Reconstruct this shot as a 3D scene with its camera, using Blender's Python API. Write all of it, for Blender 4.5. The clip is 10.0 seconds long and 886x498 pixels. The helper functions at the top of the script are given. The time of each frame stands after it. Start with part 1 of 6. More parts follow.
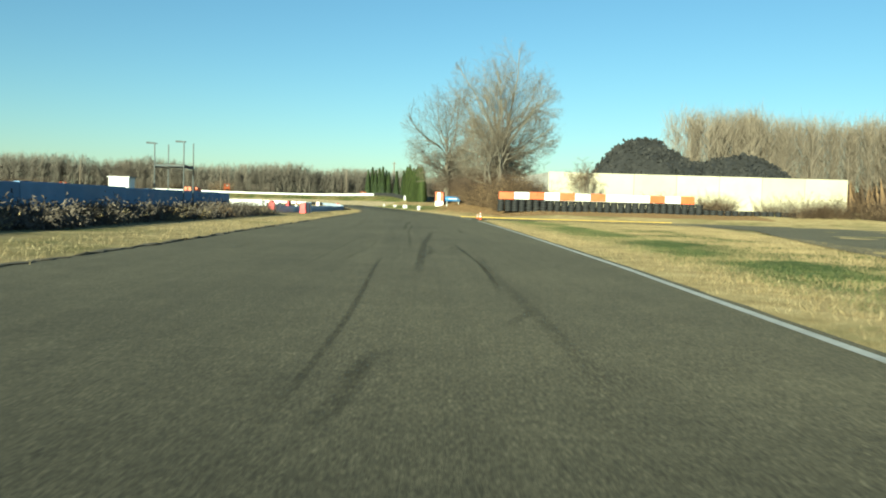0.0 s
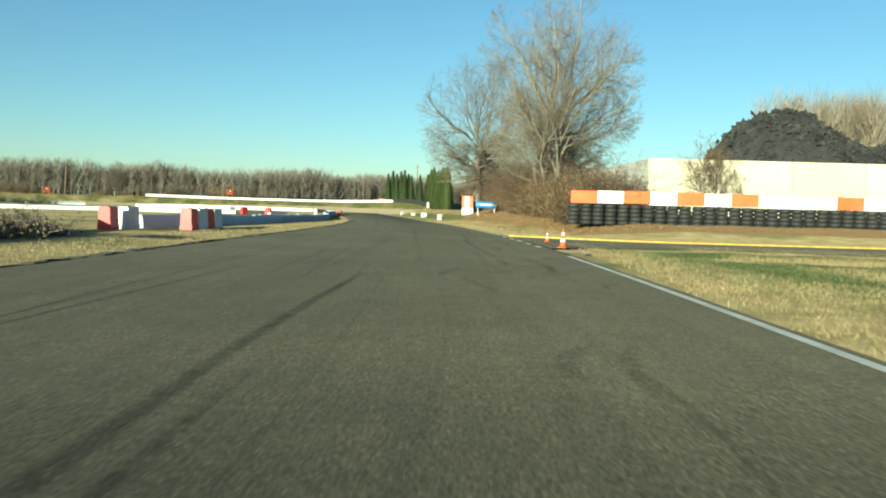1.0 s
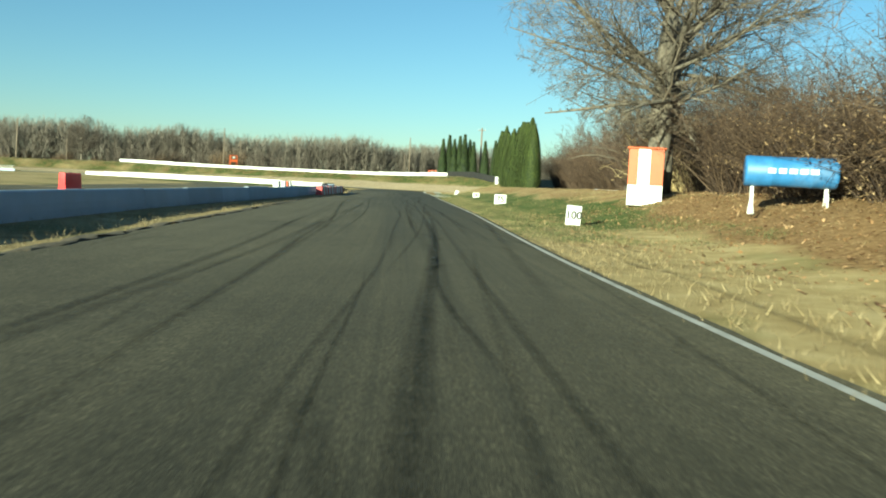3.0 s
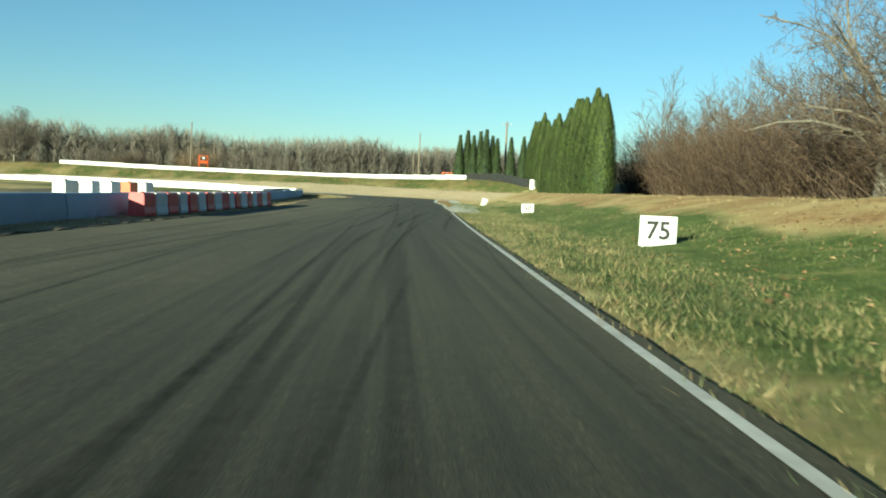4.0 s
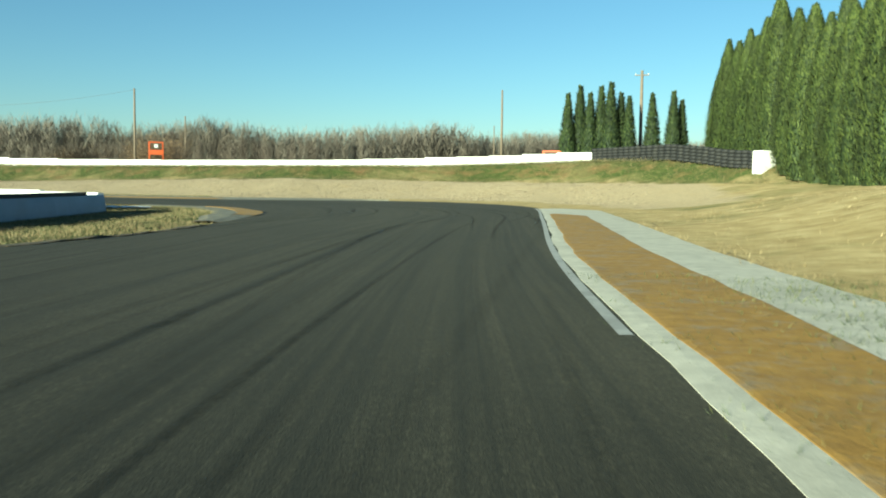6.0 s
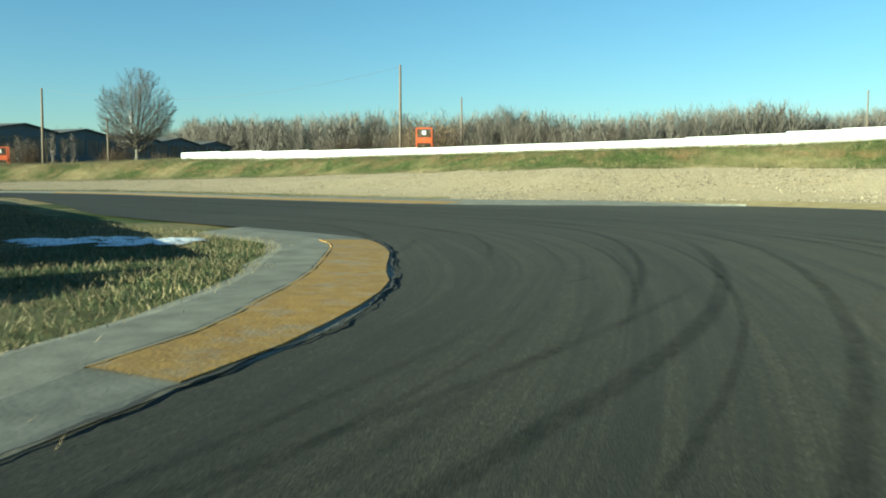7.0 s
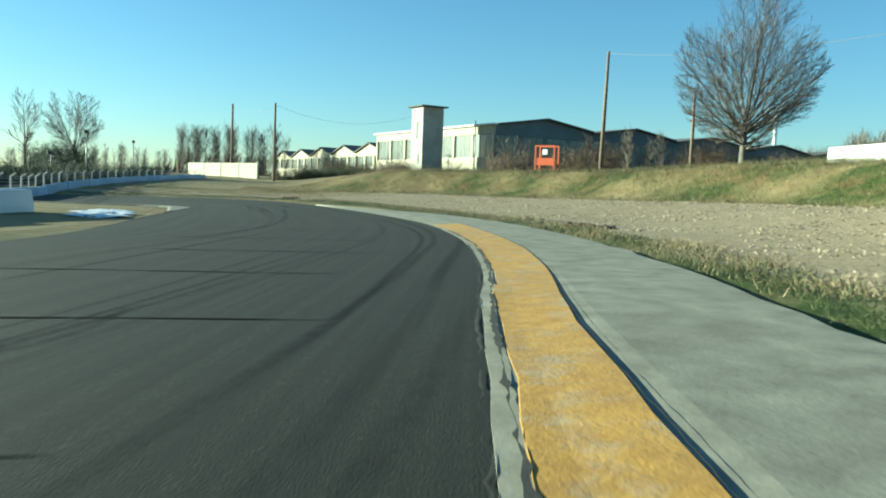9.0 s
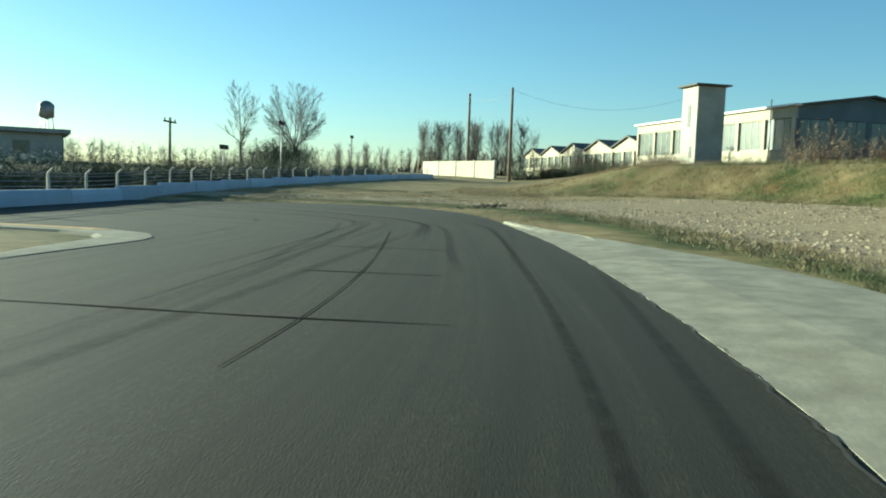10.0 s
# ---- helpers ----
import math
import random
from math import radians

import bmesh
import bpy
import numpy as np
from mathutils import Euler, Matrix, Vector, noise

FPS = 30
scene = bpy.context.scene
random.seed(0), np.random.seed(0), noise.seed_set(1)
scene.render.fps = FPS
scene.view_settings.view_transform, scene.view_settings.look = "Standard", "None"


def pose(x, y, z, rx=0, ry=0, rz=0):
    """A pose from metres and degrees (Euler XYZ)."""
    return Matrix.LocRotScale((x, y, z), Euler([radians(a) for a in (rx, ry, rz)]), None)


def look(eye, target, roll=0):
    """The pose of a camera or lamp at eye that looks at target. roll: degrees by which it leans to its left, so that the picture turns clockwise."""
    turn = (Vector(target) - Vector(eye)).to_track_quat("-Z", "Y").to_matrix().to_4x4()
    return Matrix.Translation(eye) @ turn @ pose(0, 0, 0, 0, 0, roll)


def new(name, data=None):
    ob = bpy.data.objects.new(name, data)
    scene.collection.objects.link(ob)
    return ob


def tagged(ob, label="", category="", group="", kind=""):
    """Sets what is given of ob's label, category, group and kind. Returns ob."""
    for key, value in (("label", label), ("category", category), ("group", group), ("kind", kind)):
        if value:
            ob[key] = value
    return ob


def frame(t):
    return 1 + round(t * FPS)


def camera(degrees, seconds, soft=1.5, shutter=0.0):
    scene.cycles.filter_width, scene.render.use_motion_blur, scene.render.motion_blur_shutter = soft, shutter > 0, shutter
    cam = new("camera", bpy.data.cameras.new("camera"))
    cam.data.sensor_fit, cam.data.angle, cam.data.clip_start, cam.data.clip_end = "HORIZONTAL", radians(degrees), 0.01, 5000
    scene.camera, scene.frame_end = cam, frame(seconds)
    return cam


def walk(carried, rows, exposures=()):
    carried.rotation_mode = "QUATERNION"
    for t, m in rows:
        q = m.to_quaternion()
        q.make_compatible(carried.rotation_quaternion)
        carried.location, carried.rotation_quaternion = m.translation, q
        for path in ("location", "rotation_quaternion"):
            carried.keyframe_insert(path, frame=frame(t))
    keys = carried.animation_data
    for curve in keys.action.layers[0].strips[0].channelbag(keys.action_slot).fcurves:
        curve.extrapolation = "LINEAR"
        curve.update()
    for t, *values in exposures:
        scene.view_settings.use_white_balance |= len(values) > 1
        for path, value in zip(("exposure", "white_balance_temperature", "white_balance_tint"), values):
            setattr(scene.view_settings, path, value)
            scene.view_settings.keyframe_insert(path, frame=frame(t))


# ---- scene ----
cam = camera(57.08, 10.0, soft=1.9, shutter=0.05)
# seconds, place, heading to the left, tilt and lean in degrees
PATH = [
    (0.0, 0.00, 0.00, 0.99, -0.00, -3.15, 1.62),
    (0.5, 0.06, 15.57, 0.96, 0.72, -2.59, 1.20),
    (1.0, -0.15, 31.97, 0.96, 2.02, -2.64, 1.68),
    (1.5, -0.72, 47.63, 1.05, 3.65, -3.03, 1.79),
    (2.0, -1.66, 62.71, 1.02, 5.03, -3.61, 1.87),
    (2.5, -3.23, 78.76, 1.02, 6.10, -3.74, 2.77),
    (2.7, -3.94, 85.35, 1.02, 5.96, -4.47, 2.91),
    (3.1, -5.31, 98.49, 1.00, 6.25, -4.35, 2.76),
    (3.4, -6.48, 108.69, 0.98, 6.40, -4.19, 2.56),
    (3.8, -8.30, 122.94, 0.96, 6.96, -4.08, 2.42),
    (4.0, -9.29, 130.30, 0.95, 7.26, -4.00, 2.62),
    (4.5, -11.80, 148.63, 0.99, 8.63, -4.92, 2.12),
    (5.0, -14.14, 164.07, 1.03, 8.61, -4.05, 2.23),
    (5.2, -15.12, 170.21, 0.96, 8.75, -4.87, 2.20),
    (5.6, -16.68, 181.42, 0.97, 9.73, -4.75, 1.60),
    (5.9, -17.81, 188.59, 0.98, 12.33, -4.59, 0.82),
    (6.3, -20.11, 197.02, 1.00, 19.74, -4.47, 0.22),
    (6.5, -21.57, 200.99, 1.00, 25.17, -4.76, 0.36),
    (6.7, -23.17, 205.00, 1.00, 29.94, -4.04, -0.01),
    (6.9, -25.20, 208.90, 1.04, 33.07, -4.83, 0.62),
    (7.0, -26.26, 210.78, 1.07, 34.83, -5.17, -0.40),
    (7.1, -27.25, 212.76, 1.03, 36.80, -4.63, -0.24),
    (7.3, -29.77, 216.34, 0.96, 40.13, -4.07, 0.84),
    (7.5, -33.08, 220.18, 0.98, 45.21, -3.07, 0.34),
    (8.0, -41.73, 228.41, 0.95, 53.89, -2.24, 2.86),
    (8.5, -51.59, 234.73, 1.08, 64.84, -4.62, 0.80),
    (9.0, -61.65, 238.82, 0.90, 78.42, -4.03, 2.07),
    (9.5, -71.47, 241.06, 1.07, 83.68, -4.58, 1.55),
    (10.0, -80.61, 241.55, 0.99, 96.60, -4.60, 2.02),
]
walk(cam, [(t, look((x, y, z), (x - math.sin(radians(h)) * math.cos(radians(p)), y + math.cos(radians(h)) * math.cos(radians(p)),
                                z + math.sin(radians(p))), r)) for t, x, y, z, h, p, r in PATH],
     exposures=[(0.0, 1.58, 5700, -17), (5.0, 1.58, 5550, -18), (6.5, 1.66, 5450, -18), (8.0, 1.94, 5050, -19), (9.2, 1.92, 5200, -18), (10.0, 1.82, 5400, -17)])

# ---- world and sun ----
SUN_AZ, SUN_EL = 203.0, 11.2          # clockwise from +y, and above the horizon
world = bpy.data.worlds.new("sky")
scene.world = world
world.use_nodes = True
wn = world.node_tree
sky = wn.nodes.new("ShaderNodeTexSky")
sky.sky_type = "NISHITA"
sky.sun_disc = False
sky.sun_elevation, sky.sun_rotation = radians(SUN_EL), radians(SUN_AZ)
sky.altitude, sky.air_density, sky.dust_density, sky.ozone_density = 100, 1.0, 0.3, 2.6
wn.links.new(sky.outputs[0], wn.nodes["Background"].inputs[0])
wn.nodes["Background"].inputs[1].default_value = 0.05
sun_data = bpy.data.lights.new("sun", "SUN")
sun_data.energy, sun_data.angle, sun_data.color = 5.0, radians(0.53), (1.0, 0.86, 0.62)
sun = new("sun", sun_data)
to_sun = Vector((math.sin(radians(SUN_AZ)) * math.cos(radians(SUN_EL)), math.cos(radians(SUN_AZ)) * math.cos(radians(SUN_EL)), math.sin(radians(SUN_EL))))
sun.matrix_world = look(to_sun * 300, (0, 0, 0))


# ---- materials ----
def material(name, rough=0.8, metal=0.0):
    m = bpy.data.materials.new(name)
    m.use_nodes = True
    b = m.node_tree.nodes["Principled BSDF"]
    b.inputs["Roughness"].default_value, b.inputs["Metallic"].default_value = rough, metal
    return m, m.node_tree, b


def coords(nt):
    return nt.nodes.new("ShaderNodeNewGeometry").outputs["Position"]


def noise_node(nt, scale, detail=4.0, vec=None, rough=0.6):
    n = nt.nodes.new("ShaderNodeTexNoise")
    n.inputs["Scale"].default_value, n.inputs["Detail"].default_value, n.inputs["Roughness"].default_value = scale, detail, rough
    nt.links.new(vec if vec else coords(nt), n.inputs["Vector"])
    return n.outputs["Fac"]


def ramp(nt, fac, *stops):
    r = nt.nodes.new("ShaderNodeValToRGB")
    while len(r.color_ramp.elements) < len(stops):
        r.color_ramp.elements.new(0.5)
    for e, (p, col) in zip(r.color_ramp.elements, stops):
        e.position = p
        e.color = (*col, 1) if len(col) == 3 else col
    nt.links.new(fac, r.inputs[0])
    return r.outputs[0]


def grey(v):
    return (v, v, v)


def mix(nt, fac, a, b, blend="MIX"):
    m = nt.nodes.new("ShaderNodeMix")
    m.data_type, m.blend_type = "RGBA", blend
    for sock, val in ((m.inputs[0], fac), (m.inputs[6], a), (m.inputs[7], b)):
        if isinstance(val, (int, float)):
            sock.default_value = val
        elif isinstance(val, tuple):
            sock.default_value = (*val, 1)
        else:
            nt.links.new(val, sock)
    return m.outputs[2]


def math_node(nt, op, a, b=0.0):
    m = nt.nodes.new("ShaderNodeMath")
    m.operation = op
    for sock, val in zip(m.inputs, (a, b)):
        if isinstance(val, (int, float)):
            sock.default_value = val
        else:
            nt.links.new(val, sock)
    return m.outputs[0]


def attr(nt, name):
    a = nt.nodes.new("ShaderNodeAttribute")
    a.attribute_name = name
    return a.outputs["Fac"]


def bump(nt, b, height, strength, dist=0.02):
    n = nt.nodes.new("ShaderNodeBump")
    n.inputs["Strength"].default_value, n.inputs["Distance"].default_value = strength, dist
    nt.links.new(height, n.inputs["Height"])
    nt.links.new(n.outputs[0], b.inputs["Normal"])


def rnd(nt):
    return nt.nodes.new("ShaderNodeObjectInfo").outputs["Random"]


def island(nt):
    return nt.nodes.new("ShaderNodeNewGeometry").outputs["Random Per Island"]


def plain(name, col, rough=0.7, metal=0.0, vary=0.25, scale=3.0, dirt=(0.12, 0.10, 0.07), dirty=0.25, by="object", spec=0.5):
    """Paint or bare stuff with grain, blotches and dirt at two scales."""
    m, nt, b = material(name, rough, metal)
    dark = tuple(c * (1 - vary) for c in col)
    base = ramp(nt, noise_node(nt, scale), (0.3, dark), (0.7, col))
    base = mix(nt, ramp(nt, noise_node(nt, scale * 0.23, 6), (0.5, grey(0)), (0.78, grey(dirty))), base, dirt)
    r = rnd(nt) if by == "object" else island(nt)
    base = mix(nt, 1.0, base, ramp(nt, r, (0, grey(0.86)), (1, grey(1.08))), "MULTIPLY")
    nt.links.new(base, b.inputs["Base Color"])
    b.inputs["Specular IOR Level"].default_value = spec
    bump(nt, b, noise_node(nt, scale * 9, 3), 0.25, 0.01)
    return m


def asphalt_material():
    m, nt, b = material("asphalt", 0.9)
    b.inputs["Diffuse Roughness"].default_value = 0.42
    b.inputs["Specular IOR Level"].default_value = 0.24
    grit = ramp(nt, noise_node(nt, 42, 4, None, 0.75), (0.34, (0.0175, 0.0153, 0.0096)), (0.5, (0.056, 0.0503, 0.0337)), (0.68, (0.147, 0.133, 0.091)))
    broad = mix(nt, 1.0, ramp(nt, noise_node(nt, 0.25, 5), (0.3, grey(0.80)), (0.7, grey(1.14))), ramp(nt, noise_node(nt, 1.6, 6, None, 0.75), (0.3, grey(0.82)), (0.7, grey(1.14))), "MULTIPLY")
    col = mix(nt, 1.0, grit, broad, "MULTIPLY")
    col = mix(nt, 1.0, col, ramp(nt, noise_node(nt, 11, 4, None, 0.8), (0.3, grey(0.64)), (0.5, grey(1.0)), (0.7, grey(1.42))), "MULTIPLY")
    # tyre rubber along the racing line: u runs across the track, v along it
    uv = nt.nodes.new("ShaderNodeUVMap").outputs[0]

    def stretched(su, sv, detail):
        mp = nt.nodes.new("ShaderNodeMapping")
        mp.inputs["Scale"].default_value = (su, sv, 1)
        nt.links.new(uv, mp.inputs["Vector"])
        return noise_node(nt, 1.0, detail, mp.outputs[0], 0.7)
    # faint polished and dusty wheel tracks over the whole width
    col = mix(nt, 1.0, col, ramp(nt, stretched(2.6, 0.03, 5), (0.35, grey(0.91)), (0.65, grey(1.08))), "MULTIPLY")
    lay = math_node(nt, "MULTIPLY", ramp(nt, stretched(1.7, 0.035, 6), (0.43, grey(0)), (0.62, grey(0.62))), attr(nt, "rubber"))
    col = mix(nt, lay, col, (0.015, 0.0155, 0.013))
    fine = math_node(nt, "MULTIPLY", ramp(nt, stretched(6.0, 0.06, 4), (0.48, grey(0)), (0.64, grey(0.42))), attr(nt, "rubber"))
    col = mix(nt, fine, col, (0.014, 0.0145, 0.012))
    col = mix(nt, math_node(nt, "MULTIPLY", attr(nt, "rubber"), 0.58), col, (0.0165, 0.0170, 0.0135))
    # pale grains and grey dust worn into the surface
    col = mix(nt, ramp(nt, noise_node(nt, 120, 2), (0.66, grey(0)), (0.74, grey(0.5))), col, (0.12, 0.11, 0.08))
    nt.links.new(col, b.inputs["Base Color"])
    bump(nt, b, noise_node(nt, 90, 2), 0.6, 0.006)
    return m


def ground_material():
    m, nt, b = material("ground", 0.95)
    b.inputs["Diffuse Roughness"].default_value = 0.35
    b.inputs["Specular IOR Level"].default_value = 0.15
    dry = ramp(nt, noise_node(nt, 1.4, 6), (0.25, (0.17, 0.122, 0.054)), (0.5, (0.265, 0.205, 0.10)), (0.75, (0.35, 0.285, 0.155)))
    green = ramp(nt, noise_node(nt, 2.2, 6), (0.28, (0.026, 0.036, 0.009)), (0.55, (0.056, 0.076, 0.019)), (0.78, (0.15, 0.13, 0.052)))
    patch = math_node(nt, "ADD", noise_node(nt, 0.16, 5), math_node(nt, "MULTIPLY", attr(nt, "lush"), 0.5))
    col = mix(nt, ramp(nt, patch, (0.5, grey(0)), (0.72, grey(1))), dry, green)
    litter = ramp(nt, noise_node(nt, 7, 4, None, 0.8), (0.3, (0.070, 0.042, 0.019)), (0.5, (0.160, 0.098, 0.044)), (0.7, (0.28, 0.190, 0.098)))
    lw = math_node(nt, "ADD", attr(nt, "litter"), math_node(nt, "MULTIPLY", math_node(nt, "SUBTRACT", noise_node(nt, 0.7, 5), 0.5), 0.9))
    col = mix(nt, ramp(nt, lw, (0.42, grey(0)), (0.62, grey(1))), col, litter)
    stone = ramp(nt, noise_node(nt, 14, 4, None, 0.8), (0.30, (0.14, 0.104, 0.06)), (0.47, (0.28, 0.222, 0.138)), (0.68, (0.41, 0.338, 0.228)))
    stone = mix(nt, ramp(nt, noise_node(nt, 0.5, 6), (0.52, grey(0)), (0.74, grey(0.40))), stone, (0.32, 0.24, 0.13))
    stone = mix(nt, 1.0, stone, ramp(nt, noise_node(nt, 3.5, 6, None, 0.8), (0.3, grey(0.68)), (0.5, grey(0.98)), (0.7, grey(1.15))), "MULTIPLY")
    gw = math_node(nt, "ADD", attr(nt, "gravel"), math_node(nt, "MULTIPLY", math_node(nt, "SUBTRACT", noise_node(nt, 0.8, 6), 0.5), 0.55))
    col = mix(nt, ramp(nt, gw, (0.44, grey(0)), (0.58, grey(1))), col, stone)
    nt.links.new(col, b.inputs["Base Color"])
    bump(nt, b, noise_node(nt, 9, 6, None, 0.8), 0.5, 0.06)
    return m


def bark_material(name, lo, hi):
    m, nt, b = material(name, 0.9)
    mp = nt.nodes.new("ShaderNodeMapping")
    mp.inputs["Scale"].default_value = (1, 1, 0.25)
    nt.links.new(coords(nt), mp.inputs["Vector"])
    nt.links.new(ramp(nt, noise_node(nt, 7, 5, mp.outputs[0]), (0.3, lo), (0.7, hi)), b.inputs["Base Color"])
    bump(nt, b, noise_node(nt, 22, 4, mp.outputs[0]), 0.5, 0.03)
    return m


def leaf_material(name, lo, mid, hi, trans=0.0):
    m, nt, b = material(name, 0.75)
    c1 = ramp(nt, island(nt), (0.1, lo), (0.5, mid), (0.95, hi))
    c1 = mix(nt, 1.0, c1, ramp(nt, noise_node(nt, 0.6, 4), (0.3, grey(0.65)), (0.7, grey(1.2))), "MULTIPLY")
    nt.links.new(c1, b.inputs["Base Color"])
    return m


def worn_yellow():
    """Yellow road paint worn through to grey concrete in patches."""
    m, nt, b = material("kerb_yellow", 0.88)
    paint = ramp(nt, noise_node(nt, 6, 5), (0.3, (0.27, 0.140, 0.018)), (0.7, (0.40, 0.225, 0.036)))
    bare = ramp(nt, noise_node(nt, 12, 4), (0.3, (0.22, 0.19, 0.14)), (0.7, (0.34, 0.31, 0.25)))
    wear = ramp(nt, noise_node(nt, 2.3, 9, None, 0.75), (0.50, grey(0)), (0.66, grey(0.62)))
    col = mix(nt, wear, paint, bare)
    col = mix(nt, ramp(nt, noise_node(nt, 0.45, 6), (0.5, grey(0)), (0.75, grey(0.45))), col, (0.16, 0.11, 0.05))
    nt.links.new(col, b.inputs["Base Color"])
    bump(nt, b, noise_node(nt, 30, 4), 0.5, 0.01)
    return m


ASPHALT, GROUND = asphalt_material(), ground_material()
CONCRETE = plain("concrete", (0.425, 0.408, 0.374), 0.9, vary=0.35, scale=1.3, dirt=(0.170, 0.153, 0.119), dirty=0.5)
KERB_GREY = plain("kerb_concrete", (0.272, 0.256, 0.200), 0.92, vary=0.42, scale=2.6, dirt=(0.150, 0.138, 0.105), dirty=0.8, spec=0.2)
KERB_PALE = plain("pale_kerb_concrete", (0.60, 0.56, 0.45), 0.92, vary=0.25, scale=5, dirt=(0.26, 0.24, 0.19), dirty=0.55)
KERB_YELLOW = worn_yellow()
# White barrier paint with the blue of skylit shade put into its colour.
SHADE_WHITE = plain("white_barrier_blue_shade", (0.380, 0.446, 0.541), 0.75, vary=0.15, scale=1.2, dirt=(0.323, 0.323, 0.314), dirty=0.5)
FROST = plain("frost", (0.738, 0.756, 0.792), 0.7, vary=0.1, scale=8, dirt=(0.225, 0.216, 0.144), dirty=0.9)
LINE_WHITE = plain("line_paint", (0.508, 0.492, 0.451), 0.8, vary=0.25, scale=6, dirt=(0.164, 0.156, 0.139), dirty=0.7)
LINE_YELLOW = plain("yellow_line_paint", (0.40, 0.27, 0.055), 0.85, vary=0.4, scale=4, dirt=(0.20, 0.155, 0.08), dirty=0.9)
WALL_WHITE = plain("white_barrier_paint", (0.70, 0.69, 0.66), 0.75, vary=0.12, scale=1.2, dirt=(0.35, 0.32, 0.27), dirty=0.45)
WALL_BLUE = plain("blue_barrier_paint", (0.16, 0.26, 0.42), 0.75, vary=0.25, scale=1.2, dirt=(0.4, 0.42, 0.42), dirty=0.5)
CREAM = plain("cream_panel", (0.458, 0.416, 0.302), 0.85, vary=0.12, scale=0.6, dirt=(0.294, 0.270, 0.212), dirty=0.5)
ORANGE = plain("orange_paint", (0.56, 0.095, 0.018), 0.55, vary=0.2, scale=3, dirt=(0.4, 0.2, 0.12), dirty=0.3)
WHITE = plain("white_paint", (0.680, 0.671, 0.646), 0.6, vary=0.1, scale=3, dirty=0.2)
RED = plain("red_plastic", (0.55, 0.035, 0.04), 0.5, vary=0.25, scale=3, dirt=(0.5, 0.3, 0.3), dirty=0.3)
BLUE = plain("blue_paint", (0.05, 0.18, 0.42), 0.5, vary=0.3, scale=4, dirt=(0.3, 0.33, 0.36), dirty=0.4)
BLACK = plain("black_paint", (0.02, 0.02, 0.022), 0.6, vary=0.3, scale=6, dirty=0.1)
TYRE = plain("tyre_rubber", (0.013, 0.013, 0.014), 0.75, vary=0.4, scale=8, dirt=(0.06, 0.055, 0.045), dirty=0.4)
HEAP = plain("black_mulch", (0.028, 0.027, 0.026), 0.9, vary=0.6, scale=2.5, dirt=(0.08, 0.075, 0.07), dirty=0.4, by="island")
WOOD_POLE = plain("weathered_pole", (0.20, 0.155, 0.115), 0.9, vary=0.4, scale=5)
STEEL = plain("galvanised_steel", (0.273, 0.273, 0.273), 0.45, 0.7, vary=0.2, scale=6)
GLASS = plain("window_glass", (0.05, 0.075, 0.075), 0.12, 0.0, vary=0.4, scale=0.5, dirty=0.3, dirt=(0.3, 0.3, 0.28))
RENDER_WALL = plain("cream_render", (0.44, 0.395, 0.29), 0.9, vary=0.2, scale=0.7, dirt=(0.34, 0.31, 0.25), dirty=0.6)
ROOF_GREY = plain("grey_roof_sheet", (0.10, 0.095, 0.085), 0.85, vary=0.3, scale=0.6)
BARK = bark_material("bark", (0.075, 0.062, 0.048), (0.19, 0.165, 0.13))
BARK_PALE = bark_material("pale_bark", (0.110, 0.096, 0.075), (0.27, 0.24, 0.19))
WOODS = leaf_material("bare_woods", (0.118, 0.099, 0.079), (0.138, 0.117, 0.094), (0.160, 0.137, 0.110))
BRUSH = leaf_material("brown_thicket", (0.030, 0.019, 0.010), (0.082, 0.048, 0.024), (0.190, 0.118, 0.058))
CYPRESS = leaf_material("cypress_green", (0.014, 0.026, 0.004), (0.042, 0.062, 0.010), (0.084, 0.106, 0.021))
GRASS_DRY = leaf_material("dry_grass", (0.123, 0.086, 0.037), (0.246, 0.182, 0.086), (0.361, 0.287, 0.156))
GRASS_GREEN = leaf_material("green_grass", (0.026, 0.037, 0.009), (0.060, 0.082, 0.020), (0.150, 0.140, 0.052))
LEAVES = leaf_material("fallen_leaves", (0.108, 0.054, 0.022), (0.261, 0.149, 0.065), (0.378, 0.252, 0.135))


